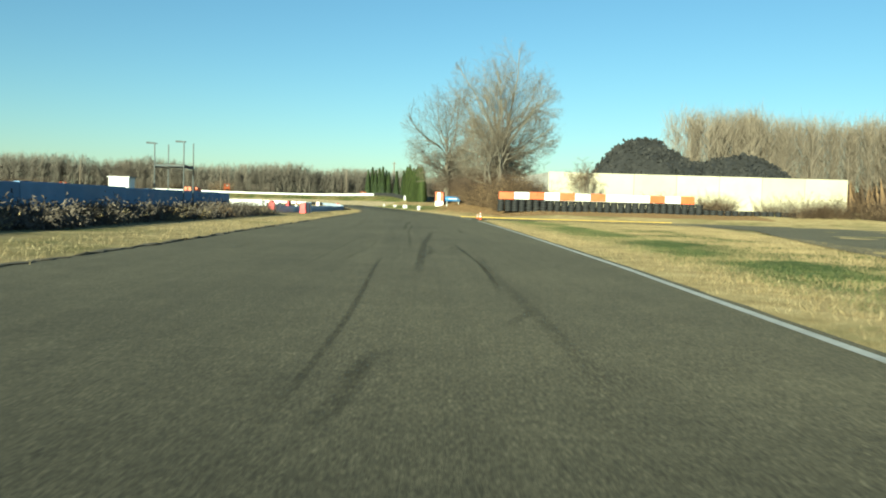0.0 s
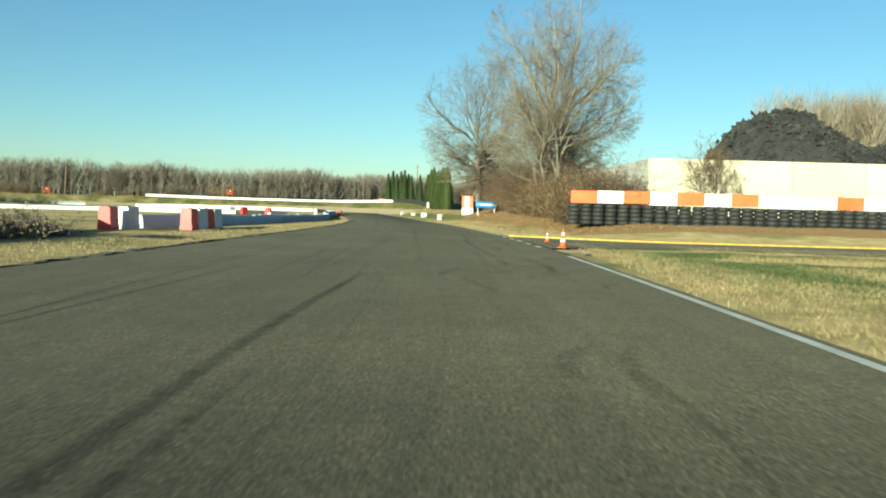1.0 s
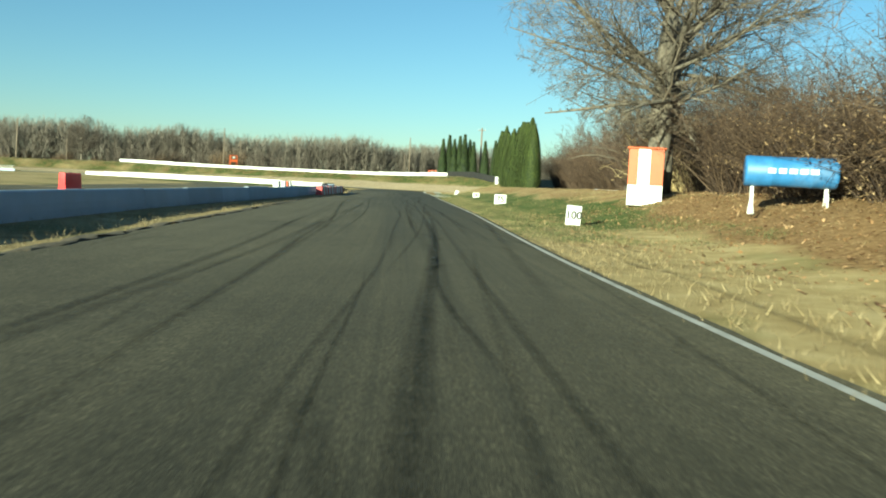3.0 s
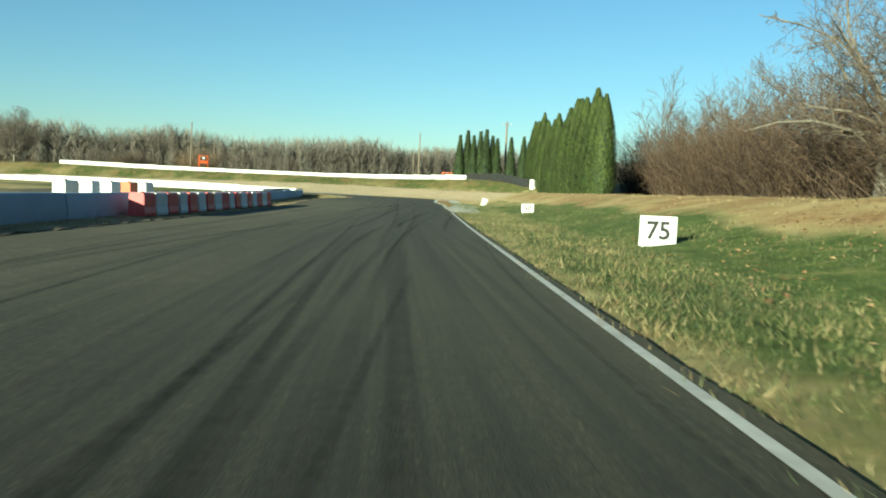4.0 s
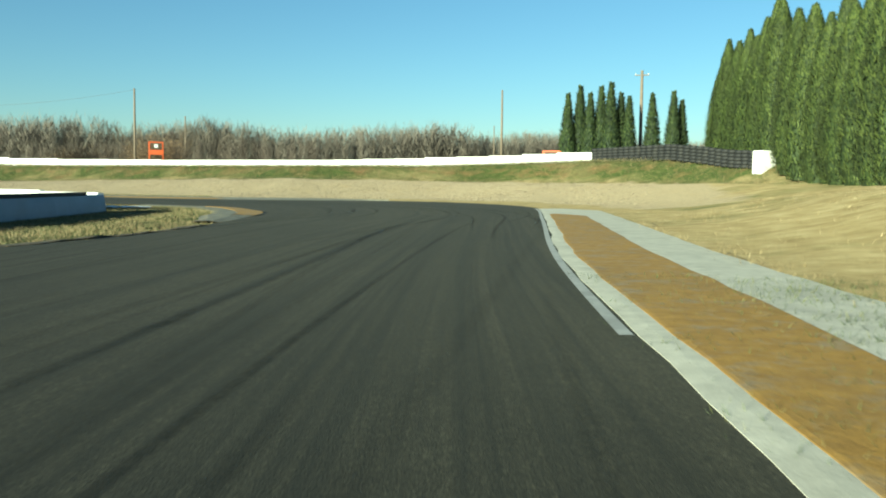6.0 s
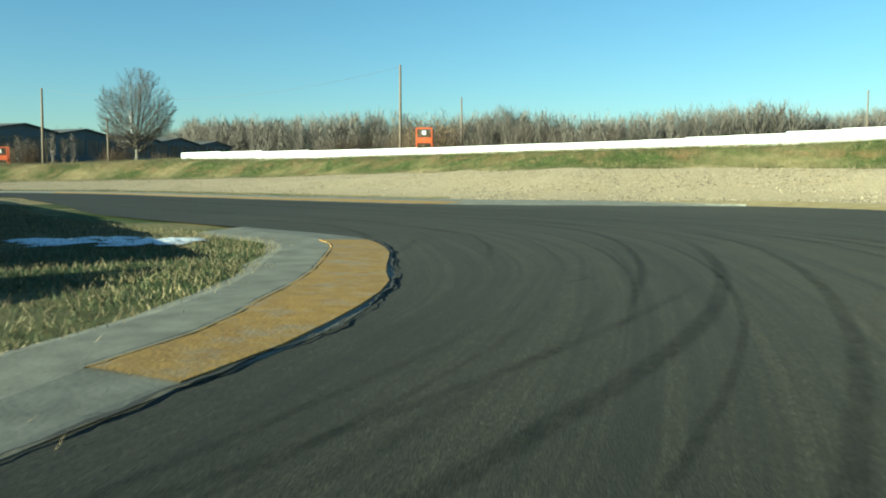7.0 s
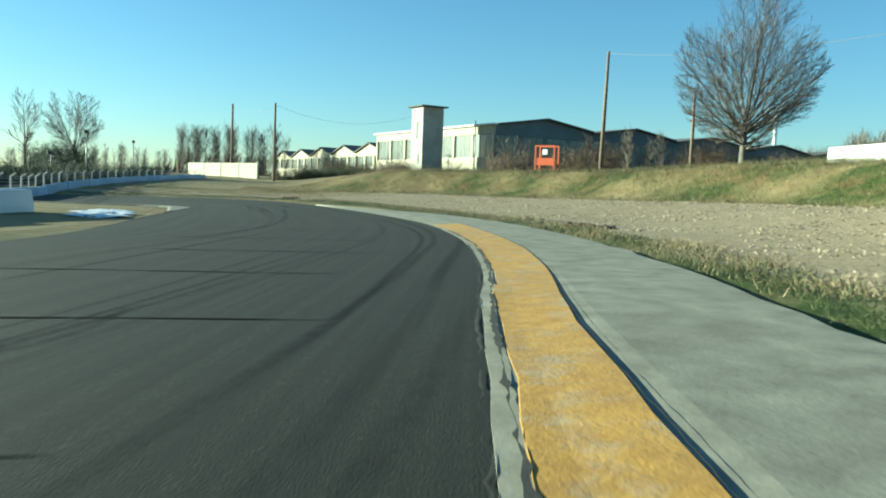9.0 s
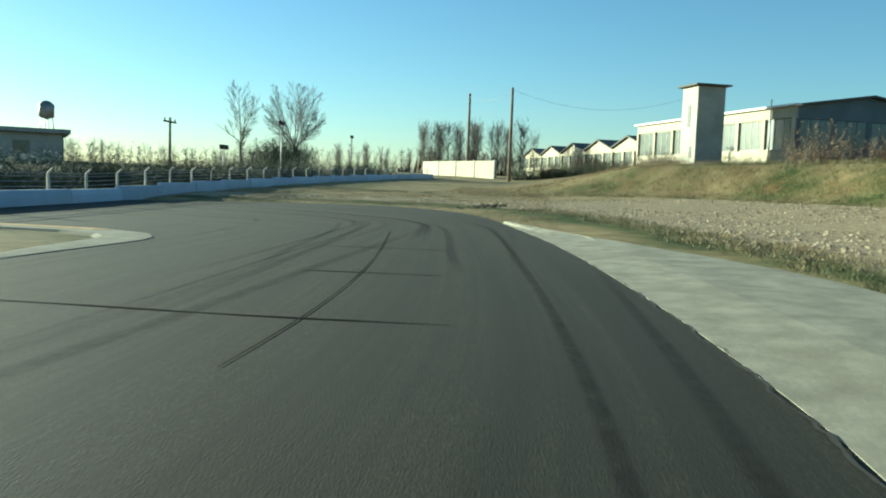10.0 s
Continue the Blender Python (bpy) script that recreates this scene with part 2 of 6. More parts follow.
# ---- mesh tools ----
class Geo:
    """Collects vertices and faces for one mesh."""
    def __init__(self):
        self.v, self.f, self.n = [], [], 0

    def add(self, verts, faces):
        self.v.append(np.asarray(verts, float).reshape(-1, 3))
        self.f.extend([tuple(i + self.n for i in q) for q in faces])
        self.n += len(self.v[-1])
        return self

    def box(self, x0, y0, z0, x1, y1, z1, bev=0.0):
        if bev <= 0:
            self.add([(x, y, z) for z in (z0, z1) for x, y in ((x0, y0), (x1, y0), (x1, y1), (x0, y1))],
                     [(3, 2, 1, 0), (4, 5, 6, 7), (0, 1, 5, 4), (1, 2, 6, 5), (2, 3, 7, 6), (3, 0, 4, 7)])
        else:
            b = min(bev, (x1 - x0) / 2.2, (y1 - y0) / 2.2, (z1 - z0) / 2.2)
            ring = lambda g, z: [(x0 + g, y0 + b, z), (x0 + b, y0 + g, z), (x1 - b, y0 + g, z), (x1 - g, y0 + b, z),
                                 (x1 - g, y1 - b, z), (x1 - b, y1 - g, z), (x0 + b, y1 - g, z), (x0 + g, y1 - b, z)]
            vs = ring(b, z0) + ring(0, z0 + b) + ring(0, z1 - b) + ring(b, z1)
            fs = [tuple(range(7, -1, -1)), tuple(range(24, 32))]
            for k in range(3):
                fs += [(8 * k + i, 8 * k + (i + 1) % 8, 8 * k + 8 + (i + 1) % 8, 8 * k + 8 + i) for i in range(8)]
            self.add(vs, fs)
        return self

    def tube(self, pts, radii, sides=6, caps=True):
        pts = [Vector(p) for p in pts]
        vs, k = [], len(pts)
        for i, p in enumerate(pts):
            d = (pts[min(i + 1, k - 1)] - pts[max(i - 1, 0)]).normalized()
            u = d.orthogonal().normalized() if abs(d.z) < 0.95 else Vector((1, 0, 0))
            u = (u - d * u.dot(d)).normalized()
            w = d.cross(u)
            for s in range(sides):
                a = 2 * math.pi * s / sides
                vs.append(p + (u * math.cos(a) + w * math.sin(a)) * radii[i])
        fs = [(i * sides + s, i * sides + (s + 1) % sides, (i + 1) * sides + (s + 1) % sides, (i + 1) * sides + s)
              for i in range(k - 1) for s in range(sides)]
        if caps:
            fs += [tuple(range(sides - 1, -1, -1)), tuple(range((k - 1) * sides, k * sides))]
        return self.add(vs, fs)

    def lathe(self, profile, sides=16, cx=0, cy=0):
        """profile: (radius, z) pairs from the bottom up."""
        vs = [(cx + r * math.cos(2 * math.pi * s / sides), cy + r * math.sin(2 * math.pi * s / sides), z) for r, z in profile for s in range(sides)]
        fs = [(i * sides + s, i * sides + (s + 1) % sides, (i + 1) * sides + (s + 1) % sides, (i + 1) * sides + s)
              for i in range(len(profile) - 1) for s in range(sides)]
        fs += [tuple(range(sides - 1, -1, -1)), tuple(range((len(profile) - 1) * sides, len(profile) * sides))]
        return self.add(vs, fs)

    def strip(self, left, right):
        """A ribbon between two rows of points."""
        k = len(left)
        return self.add(list(left) + list(right), [(i, k + i, k + i + 1, i + 1) for i in range(k - 1)])

    def mesh(self, name, mat, smooth=False):
        me = bpy.data.meshes.new(name)
        me.from_pydata(np.concatenate(self.v).tolist() if self.v else [], [], self.f)
        me.materials.append(mat)
        if smooth:
            me.polygons.foreach_set("use_smooth", [True] * len(me.polygons))
        me.update()
        return me


def part(name, geo, mat, parent=None, label="", smooth=False, at=None):
    me = geo if isinstance(geo, bpy.types.Mesh) else geo.mesh(name, mat, smooth)
    ob = new(name, me)
    if parent:
        ob.parent = parent
    if at is not None:
        ob.matrix_basis = at
    return tagged(ob, label)


def thing(name, m, label, category, group="", kind=""):
    ob = new(name)
    ob.empty_display_size = 0.2
    ob.matrix_basis = m
    return tagged(ob, label, category, group, kind)


def structure(name, geo, mat, label="", category="", smooth=False):
    return tagged(part(name, geo, mat, None, "", smooth), label, category, "", "structure")


def curve_points(ctrl, step):
    """Points every step metres on a smooth curve through the control points."""
    c = np.array(ctrl, float)
    c = np.vstack([2 * c[0] - c[1], c, 2 * c[-1] - c[-2]])
    out = []
    for i in range(1, len(c) - 2):
        p0, p1, p2, p3 = c[i - 1], c[i], c[i + 1], c[i + 2]
        k = max(1, int(round(np.linalg.norm(p2 - p1) / step)))
        for s in np.arange(k) / k:
            out.append(0.5 * (2 * p1 + (p2 - p0) * s + (2 * p0 - 5 * p1 + 4 * p2 - p3) * s * s + (3 * p1 - p0 - 3 * p2 + p3) * s ** 3))
    out.append(c[-2])
    return np.array(out)


def offset(line, d):
    """The line moved d metres to its right."""
    t = np.gradient(line, axis=0)
    t /= np.linalg.norm(t, axis=1)[:, None]
    return line + np.stack([t[:, 1], -t[:, 0]], 1) * (d if np.isscalar(d) else np.asarray(d)[:, None])


def resample(line, n):
    s = np.r_[0, np.cumsum(np.linalg.norm(np.diff(line, axis=0), axis=1))]
    q = np.linspace(0, s[-1], n)
    return np.stack([np.interp(q, s, line[:, k]) for k in range(2)], 1)


def lift(line, z):
    line = np.asarray(line)
    return [(x, y, (z if np.isscalar(z) else z[i])) for i, (x, y) in enumerate(line)]


def smooth01(a, b, x):
    t = np.clip((x - a) / (b - a), 0, 1)
    return t * t * (3 - 2 * t)


# ---- the plan of the circuit ----
RIGHT = curve_points([(3.15, -60), (3.15, 5), (3.1, 17), (2.7, 37), (2.2, 51), (1.4, 64), (0.1, 76), (-2.1, 93.5), (-4.5, 107.8), (-7.1, 126),
                      (-9.0, 138), (-11.4, 153), (-14.0, 170), (-15.5, 179), (-17.1, 190), (-19.3, 202), (-21.0, 214.5), (-22.7, 226), (-24.8, 231.5),
                      (-28.2, 235.8), (-32.5, 237.9), (-37.0, 237.1), (-41.0, 235.9), (-44.5, 235.55), (-49, 236.2), (-52, 236.75), (-55, 237.3), (-58, 238.05), (-61, 238.8), (-64, 239.45),
                      (-67, 240.15), (-71, 241.15), (-75, 241.95), (-79, 242.45), (-84, 242.75), (-90, 242.35), (-97, 241.45), (-105, 239.9), (-109.5, 238.3), (-112.8, 235.5), (-112.5, 232), (-108, 226), (-105, 212), (-104, 150)], 0.8)
LEFT = curve_points([(-5.7, -60), (-5.8, 10), (-6.2, 26), (-6.6, 42), (-7.1, 57), (-7.6, 72), (-8.6, 86.5), (-10.2, 100), (-13.2, 117), (-16.3, 134),
                     (-19.2, 155), (-22.2, 171), (-25.2, 184), (-27.4, 196), (-27.6, 204.5), (-28.7, 210), (-29.65, 213.4), (-30.15, 215.2), (-31.3, 217.2), (-32.7, 218.95), (-34.3, 220.75), (-36.1, 221.8),
                     (-38.6, 222.4), (-47.9, 224.6), (-56, 228.2), (-65, 231.8), (-74, 235.2), (-84, 235.6), (-90, 235.8), (-92.6, 235.7), (-93.8, 234.4), (-94.2, 231.5), (-96, 215), (-96.5, 150)], 0.8)
N_ROW = 520
R_LINE, L_LINE = resample(RIGHT, N_ROW), resample(LEFT, N_ROW)


def nearest(line, x, y):
    """Distance from each point to the line, and the index of the nearest point."""
    best, idx = np.full(x.shape, 1e9), np.zeros(x.shape, int)
    for i, (a, b) in enumerate(line):
        d = (x - a) ** 2 + (y - b) ** 2
        m = d < best
        best[m], idx[m] = d[m], i
    return np.sqrt(best), idx


LANE = curve_points([(9, -60), (9.3, 5), (10.8, 20), (14.3, 34.6), (17.2, 47), (13.5, 55.5), (7.5, 57.8), (1.95, 55.5)], 1.5)
LANE_FAR = curve_points([(22, -60), (23, 5), (25, 22), (28.5, 40), (30, 55), (22, 63.5), (11, 63.6), (6.4, 63.6), (1.4, 66.2)], 1.5)
COARSE_R, COARSE_L = resample(RIGHT, 260), resample(LEFT, 260)


def inside_right(x, y, line, idx):
    """True on the right of the line."""
    t = np.gradient(line, axis=0)[idx]
    d = np.stack([x - line[idx, 0], y - line[idx, 1]], -1)
    return t[..., 1] * d[..., 0] - t[..., 0] * d[..., 1] > 0


def profile(s, x, y):
    """Height of the outer ground, s metres out from the track's edge."""
    straight = 1.25 * smooth01(3.0, 9.5, s) * smooth01(62, 90, y)
    run = np.interp(x, [-112, -100, -75, -58, -45, -25], [0.60, 0.70, 0.92, 1.18, 1.30, 1.15])
    trap = 0.07 * smooth01(2.6, 4, s) + run * smooth01(4.5, 15, s) + 1.95 * smooth01(14.8, 19.5, s)
    west = 0.10 * smooth01(0.5, 4, s) + 0.026 * np.maximum(s - 3, 0)
    w = smooth01(238, 250, y)
    bank = np.where(x < -98, west * (1 - w) + trap * w, trap)
    k = smooth01(205, 232, y - 0.25 * (x + 10))
    k = np.where(x < -40, 1.0, k)
    return np.minimum(straight * (1 - k) + bank * k, np.interp(x, [-108, -96, -92, -75, -57, -45, -36, -22], [2.50, 2.78, 2.78, 2.52, 2.42, 2.40, 2.50, 2.90]))


def ground_z(x, y):
    """Height of the ground at arrays x, y; also the distance outward from the outer edge."""
    x, y = np.atleast_1d(np.asarray(x, float)), np.atleast_1d(np.asarray(y, float))
    dr, ir = nearest(COARSE_R, x, y)
    dl, il = nearest(COARSE_L, x, y)
    out_r = inside_right(x, y, COARSE_R, ir)
    out_l = ~inside_right(x, y, COARSE_L, il)
    outer = out_r & ~((dl < dr) & out_l)
    s = np.where(outer, dr, -dr)
    far = np.hypot(x + 40, y - 140)
    z = np.where(outer, profile(dr, x, y), 0.0)
    lane_area = smooth01(70, 58, y) * smooth01(2, 6, x)
    z = z * (1 - 0.85 * lane_area)
    z = z * (1 - smooth01(230, 420, far)) + 0.012 * np.maximum(far - 420, 0) * smooth01(420, 700, far) * (far < 900)
    z = np.where(far >= 900, 5.8, z)
    on_lane = (y < 67) & (x > 1) & (x < 31)
    edge = np.minimum(dr, dl)
    inside = ~out_r & ~out_l
    z = np.where(inside, -0.06, z - 0.05 * (1 - smooth01(0.2, 1.6, edge)))
    z = np.where(on_lane & outer, np.minimum(z, 0.02) - 0.05, z)
    return z, s, outer, edge


def gz(x, y):
    return float(ground_z([x], [y])[0][0])


def axis(lo, hi, step, far_lo, far_hi):
    core = np.arange(lo, hi + 0.01, step)
    g = step * 1.35 ** np.arange(1, 26)
    up, dn = hi + np.cumsum(g), lo - np.cumsum(g)
    return np.r_[dn[dn > far_lo][::-1], core, up[up < far_hi]]


def build_ground():
    xs, ys = axis(-150, 45, 1.5, -4200, 4200), axis(-20, 275, 1.5, -4200, 4200)
    X, Y = np.meshgrid(xs, ys)
    Z, s, outer, edge = ground_z(X.ravel(), Y.ravel())
    x, y = X.ravel(), Y.ravel()
    rough = np.array([noise.noise((a * 0.35, b * 0.35, 0)) for a, b in zip(x, y)])
    amp = 0.10 * smooth01(1.5, 5, edge) * np.where(outer, 1, 0.35)
    Z = Z + rough * amp
    nx, ny = len(xs), len(ys)
    me = bpy.data.meshes.new("ground")
    i = np.arange(nx * ny).reshape(ny, nx)
    quads = np.stack([i[:-1, :-1], i[:-1, 1:], i[1:, 1:], i[1:, :-1]], -1).reshape(-1, 4)
    me.from_pydata(np.stack([x, y, Z], 1).tolist(), [], quads.tolist())
    trap = outer & (y > 225) & (x > -128) & (x < -8)
    gravel = np.where(trap, smooth01(2.9, 4.2, s) * (1 - smooth01(13.5, 15.5, s)), 0) * smooth01(-128, -112, x) * np.where(x > -22, smooth01(-8, -20, x), 1)
    lush = np.where(trap, (0.45 - 0.22 * smooth01(-85, -105, x)) * smooth01(14, 16, s), 0.0)
    lush = np.maximum(lush, np.where(outer & (y > 118) & (y < 186) & (s > 0.4) & (x < 20), 1.0 * smooth01(0.5, 1.6, s) * (1 - smooth01(4.0, 7.0, s)), 0))
    lush = np.maximum(lush, np.where((x > 3) & (x < 12) & (y > 10) & (y < 56), 0.62 * smooth01(1.6, 3.4, s), 0))
    lush = np.maximum(lush, np.where(~outer & (x > -60) & (y > 190) & (y < 232), 0.42, 0))
    lush = np.maximum(lush, np.where(trap & (x < -52), 0.55 * smooth01(2.0, 2.6, s) * (1 - smooth01(3.6, 4.4, s)), 0))
    litter = np.where(outer & (y > 70) & (y < 205) & (s > 2) & (x < 30), smooth01(2.5, 6, s) * (0.10 + 0.85 * (1 - smooth01(116, 128, y)) + 0.44 * smooth01(4.2, 6.8, s)), 0)
    litter = np.maximum(litter, np.where(trap, 0.44 * smooth01(14, 16, s), 0))
    for name, data in (("gravel", gravel), ("lush", lush), ("litter", np.clip(litter, 0, 1))):
        me.attributes.new(name, "FLOAT", "POINT").data.foreach_set("value", data.astype(np.float32))
    me.materials.append(GROUND)
    me.polygons.foreach_set("use_smooth", [True] * len(me.polygons))
    me.update()
    return tagged(new("ground", me), "dry winter grass field with gravel and leaf litter", "ground", "", "structure")


def add_uv(me, u, v):
    uv = me.uv_layers.new(name="UVMap")
    idx = np.empty(len(me.loops), np.int32)
    me.loops.foreach_get("vertex_index", idx)
    uv.data.foreach_set("uv", np.stack([u[idx], v[idx]], 1).ravel())


def build_track():
    cols = 13
    vs, u, v, rub = [], [], [], []
    along = np.r_[0, np.cumsum(np.linalg.norm(np.diff(R_LINE, axis=0), axis=1))]
    for i in range(N_ROW):
        for k in range(cols):
            f = k / (cols - 1)
            p = L_LINE[i] * (1 - f) + R_LINE[i] * f
            wob = 0.0
            if k in (0, cols - 1):
                wob = 0.06 * noise.noise((p[0] * 0.9, p[1] * 0.9, 3.0)) * (1 if k == 0 else -1)
            q = L_LINE[i] * (1 - (f * 1.02 - 0.01)) + R_LINE[i] * (f * 1.02 - 0.01)
            vs.append((q[0] + wob, q[1], 0.0))
            u.append(f * np.linalg.norm(R_LINE[i] - L_LINE[i]))
            v.append(along[i])
            y = p[1]
            line = 0.55 + 0.25 * smooth01(60, 130, y) if p[0] > -30 else 0.6
            r = math.exp(-((f - line) / (0.30 + 0.18 * smooth01(90, 150, y))) ** 2) * (0.12 + 1.03 * smooth01(60, 145, y))
            rub.append(max(r, 0.95 * smooth01(175, 200, y)) if p[0] > -45 else 1.22)
    faces = [(i * cols + k, i * cols + k + 1, (i + 1) * cols + k + 1, (i + 1) * cols + k) for i in range(N_ROW - 1) for k in range(cols - 1)]
    g = Geo().add(vs, faces)
    me = g.mesh("road", ASPHALT)
    add_uv(me, np.array(u), np.array(v))
    me.attributes.new("rubber", "FLOAT", "POINT").data.foreach_set("value", np.array(rub, np.float32))
    tagged(new("road", me), "worn grey asphalt race track with dark tyre marks", "road", "", "structure")
    # the lane that joins from the pits
    a, b = resample(LANE, 90), resample(LANE_FAR, 90)
    me = Geo().strip(lift(a, -0.012), lift(b, -0.012)).mesh("pit_lane", ASPHALT)
    add_uv(me, np.r_[np.zeros(90), np.full(90, 9.0)], np.tile(np.arange(90) * 1.4, 2))
    tagged(new("pit_lane", me), "grey asphalt lane joining the race track", "road", "", "structure")


def between(line, a, b, key):
    k = key(line)
    return line[(k >= a) & (k <= b)]


build_ground()
build_track()

# ---- lines and kerbs ----
def ribbon(name, line, d0, d1, z, mat, label, cat="line"):
    return structure(name, Geo().strip(lift(offset(line, d0), z), lift(offset(line, d1), z)), mat, label, cat)


y_of, x_of = (lambda l: l[:, 1]), (lambda l: l[:, 0])
first = RIGHT[:np.argmax(RIGHT[:, 1] > 228)]
ribbon("edge_line", between(first, -60, 51.6, y_of), -0.15, -0.03, 0.005, LINE_WHITE, "worn white edge line on asphalt")
ribbon("edge_line", between(first, 66.5, 168.4, y_of), -0.11, -0.02, 0.005, LINE_WHITE, "worn white edge line on asphalt")
ribbon("edge_line", between(first, 196, 226, y_of), -0.15, -0.05, 0.005, LINE_WHITE, "worn white edge line beside the kerb")
for k in range(5):
    seg = resample(between(first, 54.0, 68.0, y_of), 141)[int(13 + k * 23.5):int(24 + k * 23.5)]
    if len(seg) > 1:
        ribbon("dash", seg, -0.20, -0.06, 0.005, LINE_WHITE, "short white lane dash on asphalt")


def kerb_rows(line, widths, heights, mat, name, label, jag=0.05, back=0.05):
    """A cast kerb with a broken front lip; widths and heights give its cross section from the front."""
    n = len(line)
    rows = []
    front = np.array([noise.noise((p[0] * 2.6, p[1] * 2.6, 1.0)) + 0.5 * noise.noise((p[0] * 7, p[1] * 7, 4.0)) for p in line]) * jag
    rear = np.array([noise.noise((p[0] * 1.1, p[1] * 1.1, 8.0)) for p in line]) * back
    for r, (w, h) in enumerate(zip(widths, heights)):
        w = np.asarray(w) * np.ones(n)
        w = w + (front if r < 2 else rear if r >= len(widths) - 2 else 0)
        rows.append(np.c_[offset(line, w), np.ones(n) * h])
    g = Geo()
    vs = np.vstack(rows)
    g.add(vs, [(r * n + i, (r + 1) * n + i, (r + 1) * n + i + 1, r * n + i + 1) for r in range(len(rows) - 1) for i in range(n - 1)])
    return structure(name, g, mat, label, "kerb")


def taper(n, a, b):
    """1 along a row, falling to 0 over the first a and the last b shares."""
    s = np.linspace(0, 1, n)
    return np.minimum(smooth01(0, max(a, 1e-4), s), 1 - smooth01(1 - max(b, 1e-4), 1, s) if b else 1)


kerb_rows(resample(LANE_FAR, 200)[176:], [-0.03, -0.02, 0.03, 0.24, 0.28], [-0.05, 0.05, 0.072, 0.075, -0.05], LINE_YELLOW, "painted_kerb", "low yellow painted kerb along the lane", 0.02, 0.02)
# ragged turf lip where the verge stands above the asphalt
TURF = plain("dry_turf_earth", (0.125, 0.095, 0.052), 0.95, vary=0.6, scale=11, dirt=(0.20, 0.16, 0.085), dirty=0.7)
SOIL = plain("dark_soil", (0.085, 0.062, 0.042), 0.95, vary=0.5, scale=9, dirt=(0.16, 0.12, 0.07), dirty=0.5, by="island")
lip = between(LEFT[:np.argmax(LEFT[:, 1] > 212)], -20, 208, y_of)
lip = resample(lip, len(lip) * 3)
lump = np.array([0.6 * noise.noise((x * 0.8, y * 0.8, 6.0)) + 0.7 * noise.noise((x * 3.1, y * 3.1, 2.0)) for x, y in lip])
kerb_rows(lip, [0.03, 0.0, -0.05, -0.16, -0.34], [-0.05, 0.012 + 0.045 * lump, 0.022 + 0.05 * lump, 0.016 + 0.03 * lump, -0.03], TURF, "turf_edge", "dark earth lip between dry grass and asphalt", 0.16, 0.20)
# outer kerb before the corner
k1 = between(first, 168.3, 227, y_of)
w1 = np.interp(k1[:, 1], [168.3, 168.9, 170.2, 176, 186, 224, 227], [0.35, 1.0, 1.5, 1.75, 2.35, 2.35, 0.4])
kerb_rows(k1, [-0.03, -0.02, 0.12, w1 * 0.6, w1, w1 + 0.08], [-0.05, 0.003, 0.010, 0.024, 0.024, -0.10], KERB_PALE, "kerb", "pale concrete kerb apron with scuffs", 0.06)
k1y = between(first, 181, 220, y_of)
wy = 0.15 + 0.95 * taper(len(k1y), 0.5, 0.04)
kerb_rows(k1y, [0.20, 0.21, 0.25, wy + 0.24, wy + 0.25], [0.008, 0.014, 0.018, 0.030, 0.020], KERB_YELLOW, "painted_kerb", "yellow painted kerb strip, worn", 0.05)
# outer kerb after the corner: broken lip, crack, broad yellow strip, concrete apron
third = RIGHT[np.argmax(RIGHT[:, 0] < -30):]
k2 = between(third, -102.5, -33.0, x_of)
wk = (2.5 + 1.5 * smooth01(-58, -50, k2[:, 0]) - 0.7 * smooth01(-50, -45, k2[:, 0])) * (0.08 + 0.92 * taper(len(k2), 0.10, 0.20))
wy2 = np.minimum(0.9 + 0.7 * smooth01(-57, -50, k2[:, 0]), wk - 0.1)
kerb_rows(k2, [0.045, 0.055, np.minimum(0.30, wk * 0.5), wy2, wk, wk + 0.1], [-0.04, 0.003, 0.016, 0.055, 0.075, -0.12], KERB_GREY, "kerb", "pale concrete kerb apron beside gravel", 0.03, 0.15)
k2y = between(third, -83.3, -43.0, x_of)
wy3 = 0.86 + 0.7 * smooth01(-57, -50, k2y[:, 0]) - 0.16 * smooth01(-74, -66, k2y[:, 0]) * smooth01(-54, -60, k2y[:, 0])
kerb_rows(k2y, [0.165, 0.175, 0.32, wy3, wy3 + 0.01], [0.008, 0.013, 0.021, 0.060, 0.053], KERB_YELLOW, "painted_kerb", "broad yellow painted kerb strip, chipped at its front edge", 0.05, 0.03)


CRACK = plain("dirt_filled_crack", (0.035, 0.031, 0.026), 0.95, vary=0.5, scale=12, dirt=(0.10, 0.085, 0.06), dirty=0.4)


def crack(line, d, width, z, label, wander=0.05):
    """A ragged dirt-filled crack that wanders, widens and pinches along a line."""
    line = resample(line, max(12, int(np.sum(np.linalg.norm(np.diff(line, axis=0), axis=1)) / 0.09)))
    n1 = np.array([noise.noise((p[0] * 2.3, p[1] * 2.3, 2.0)) + 0.6 * noise.noise((p[0] * 8, p[1] * 8, 5.0)) for p in line])
    n2 = np.array([noise.noise((p[0] * 1.3, p[1] * 1.3, 7.0)) + 0.8 * noise.noise((p[0] * 10, p[1] * 10, 9.0)) for p in line])
    w = width * np.clip(0.55 + 1.1 * n2, 0.06, 1.6)
    c = d + wander * n1
    zz = z if not callable(z) else z(line)
    structure("crack", Geo().strip(lift(offset(line, c - w / 2), zz), lift(offset(line, c + w / 2), zz)), CRACK, label, "crack")


crack(between(third, -81, -42, x_of), 0.145, 0.060, 0.0175, "dark broken crack between asphalt and painted kerb", 0.025)
crack(between(third, -97, -36, x_of), 0.03, 0.025, 0.0072, "dark ragged joint between asphalt and concrete")
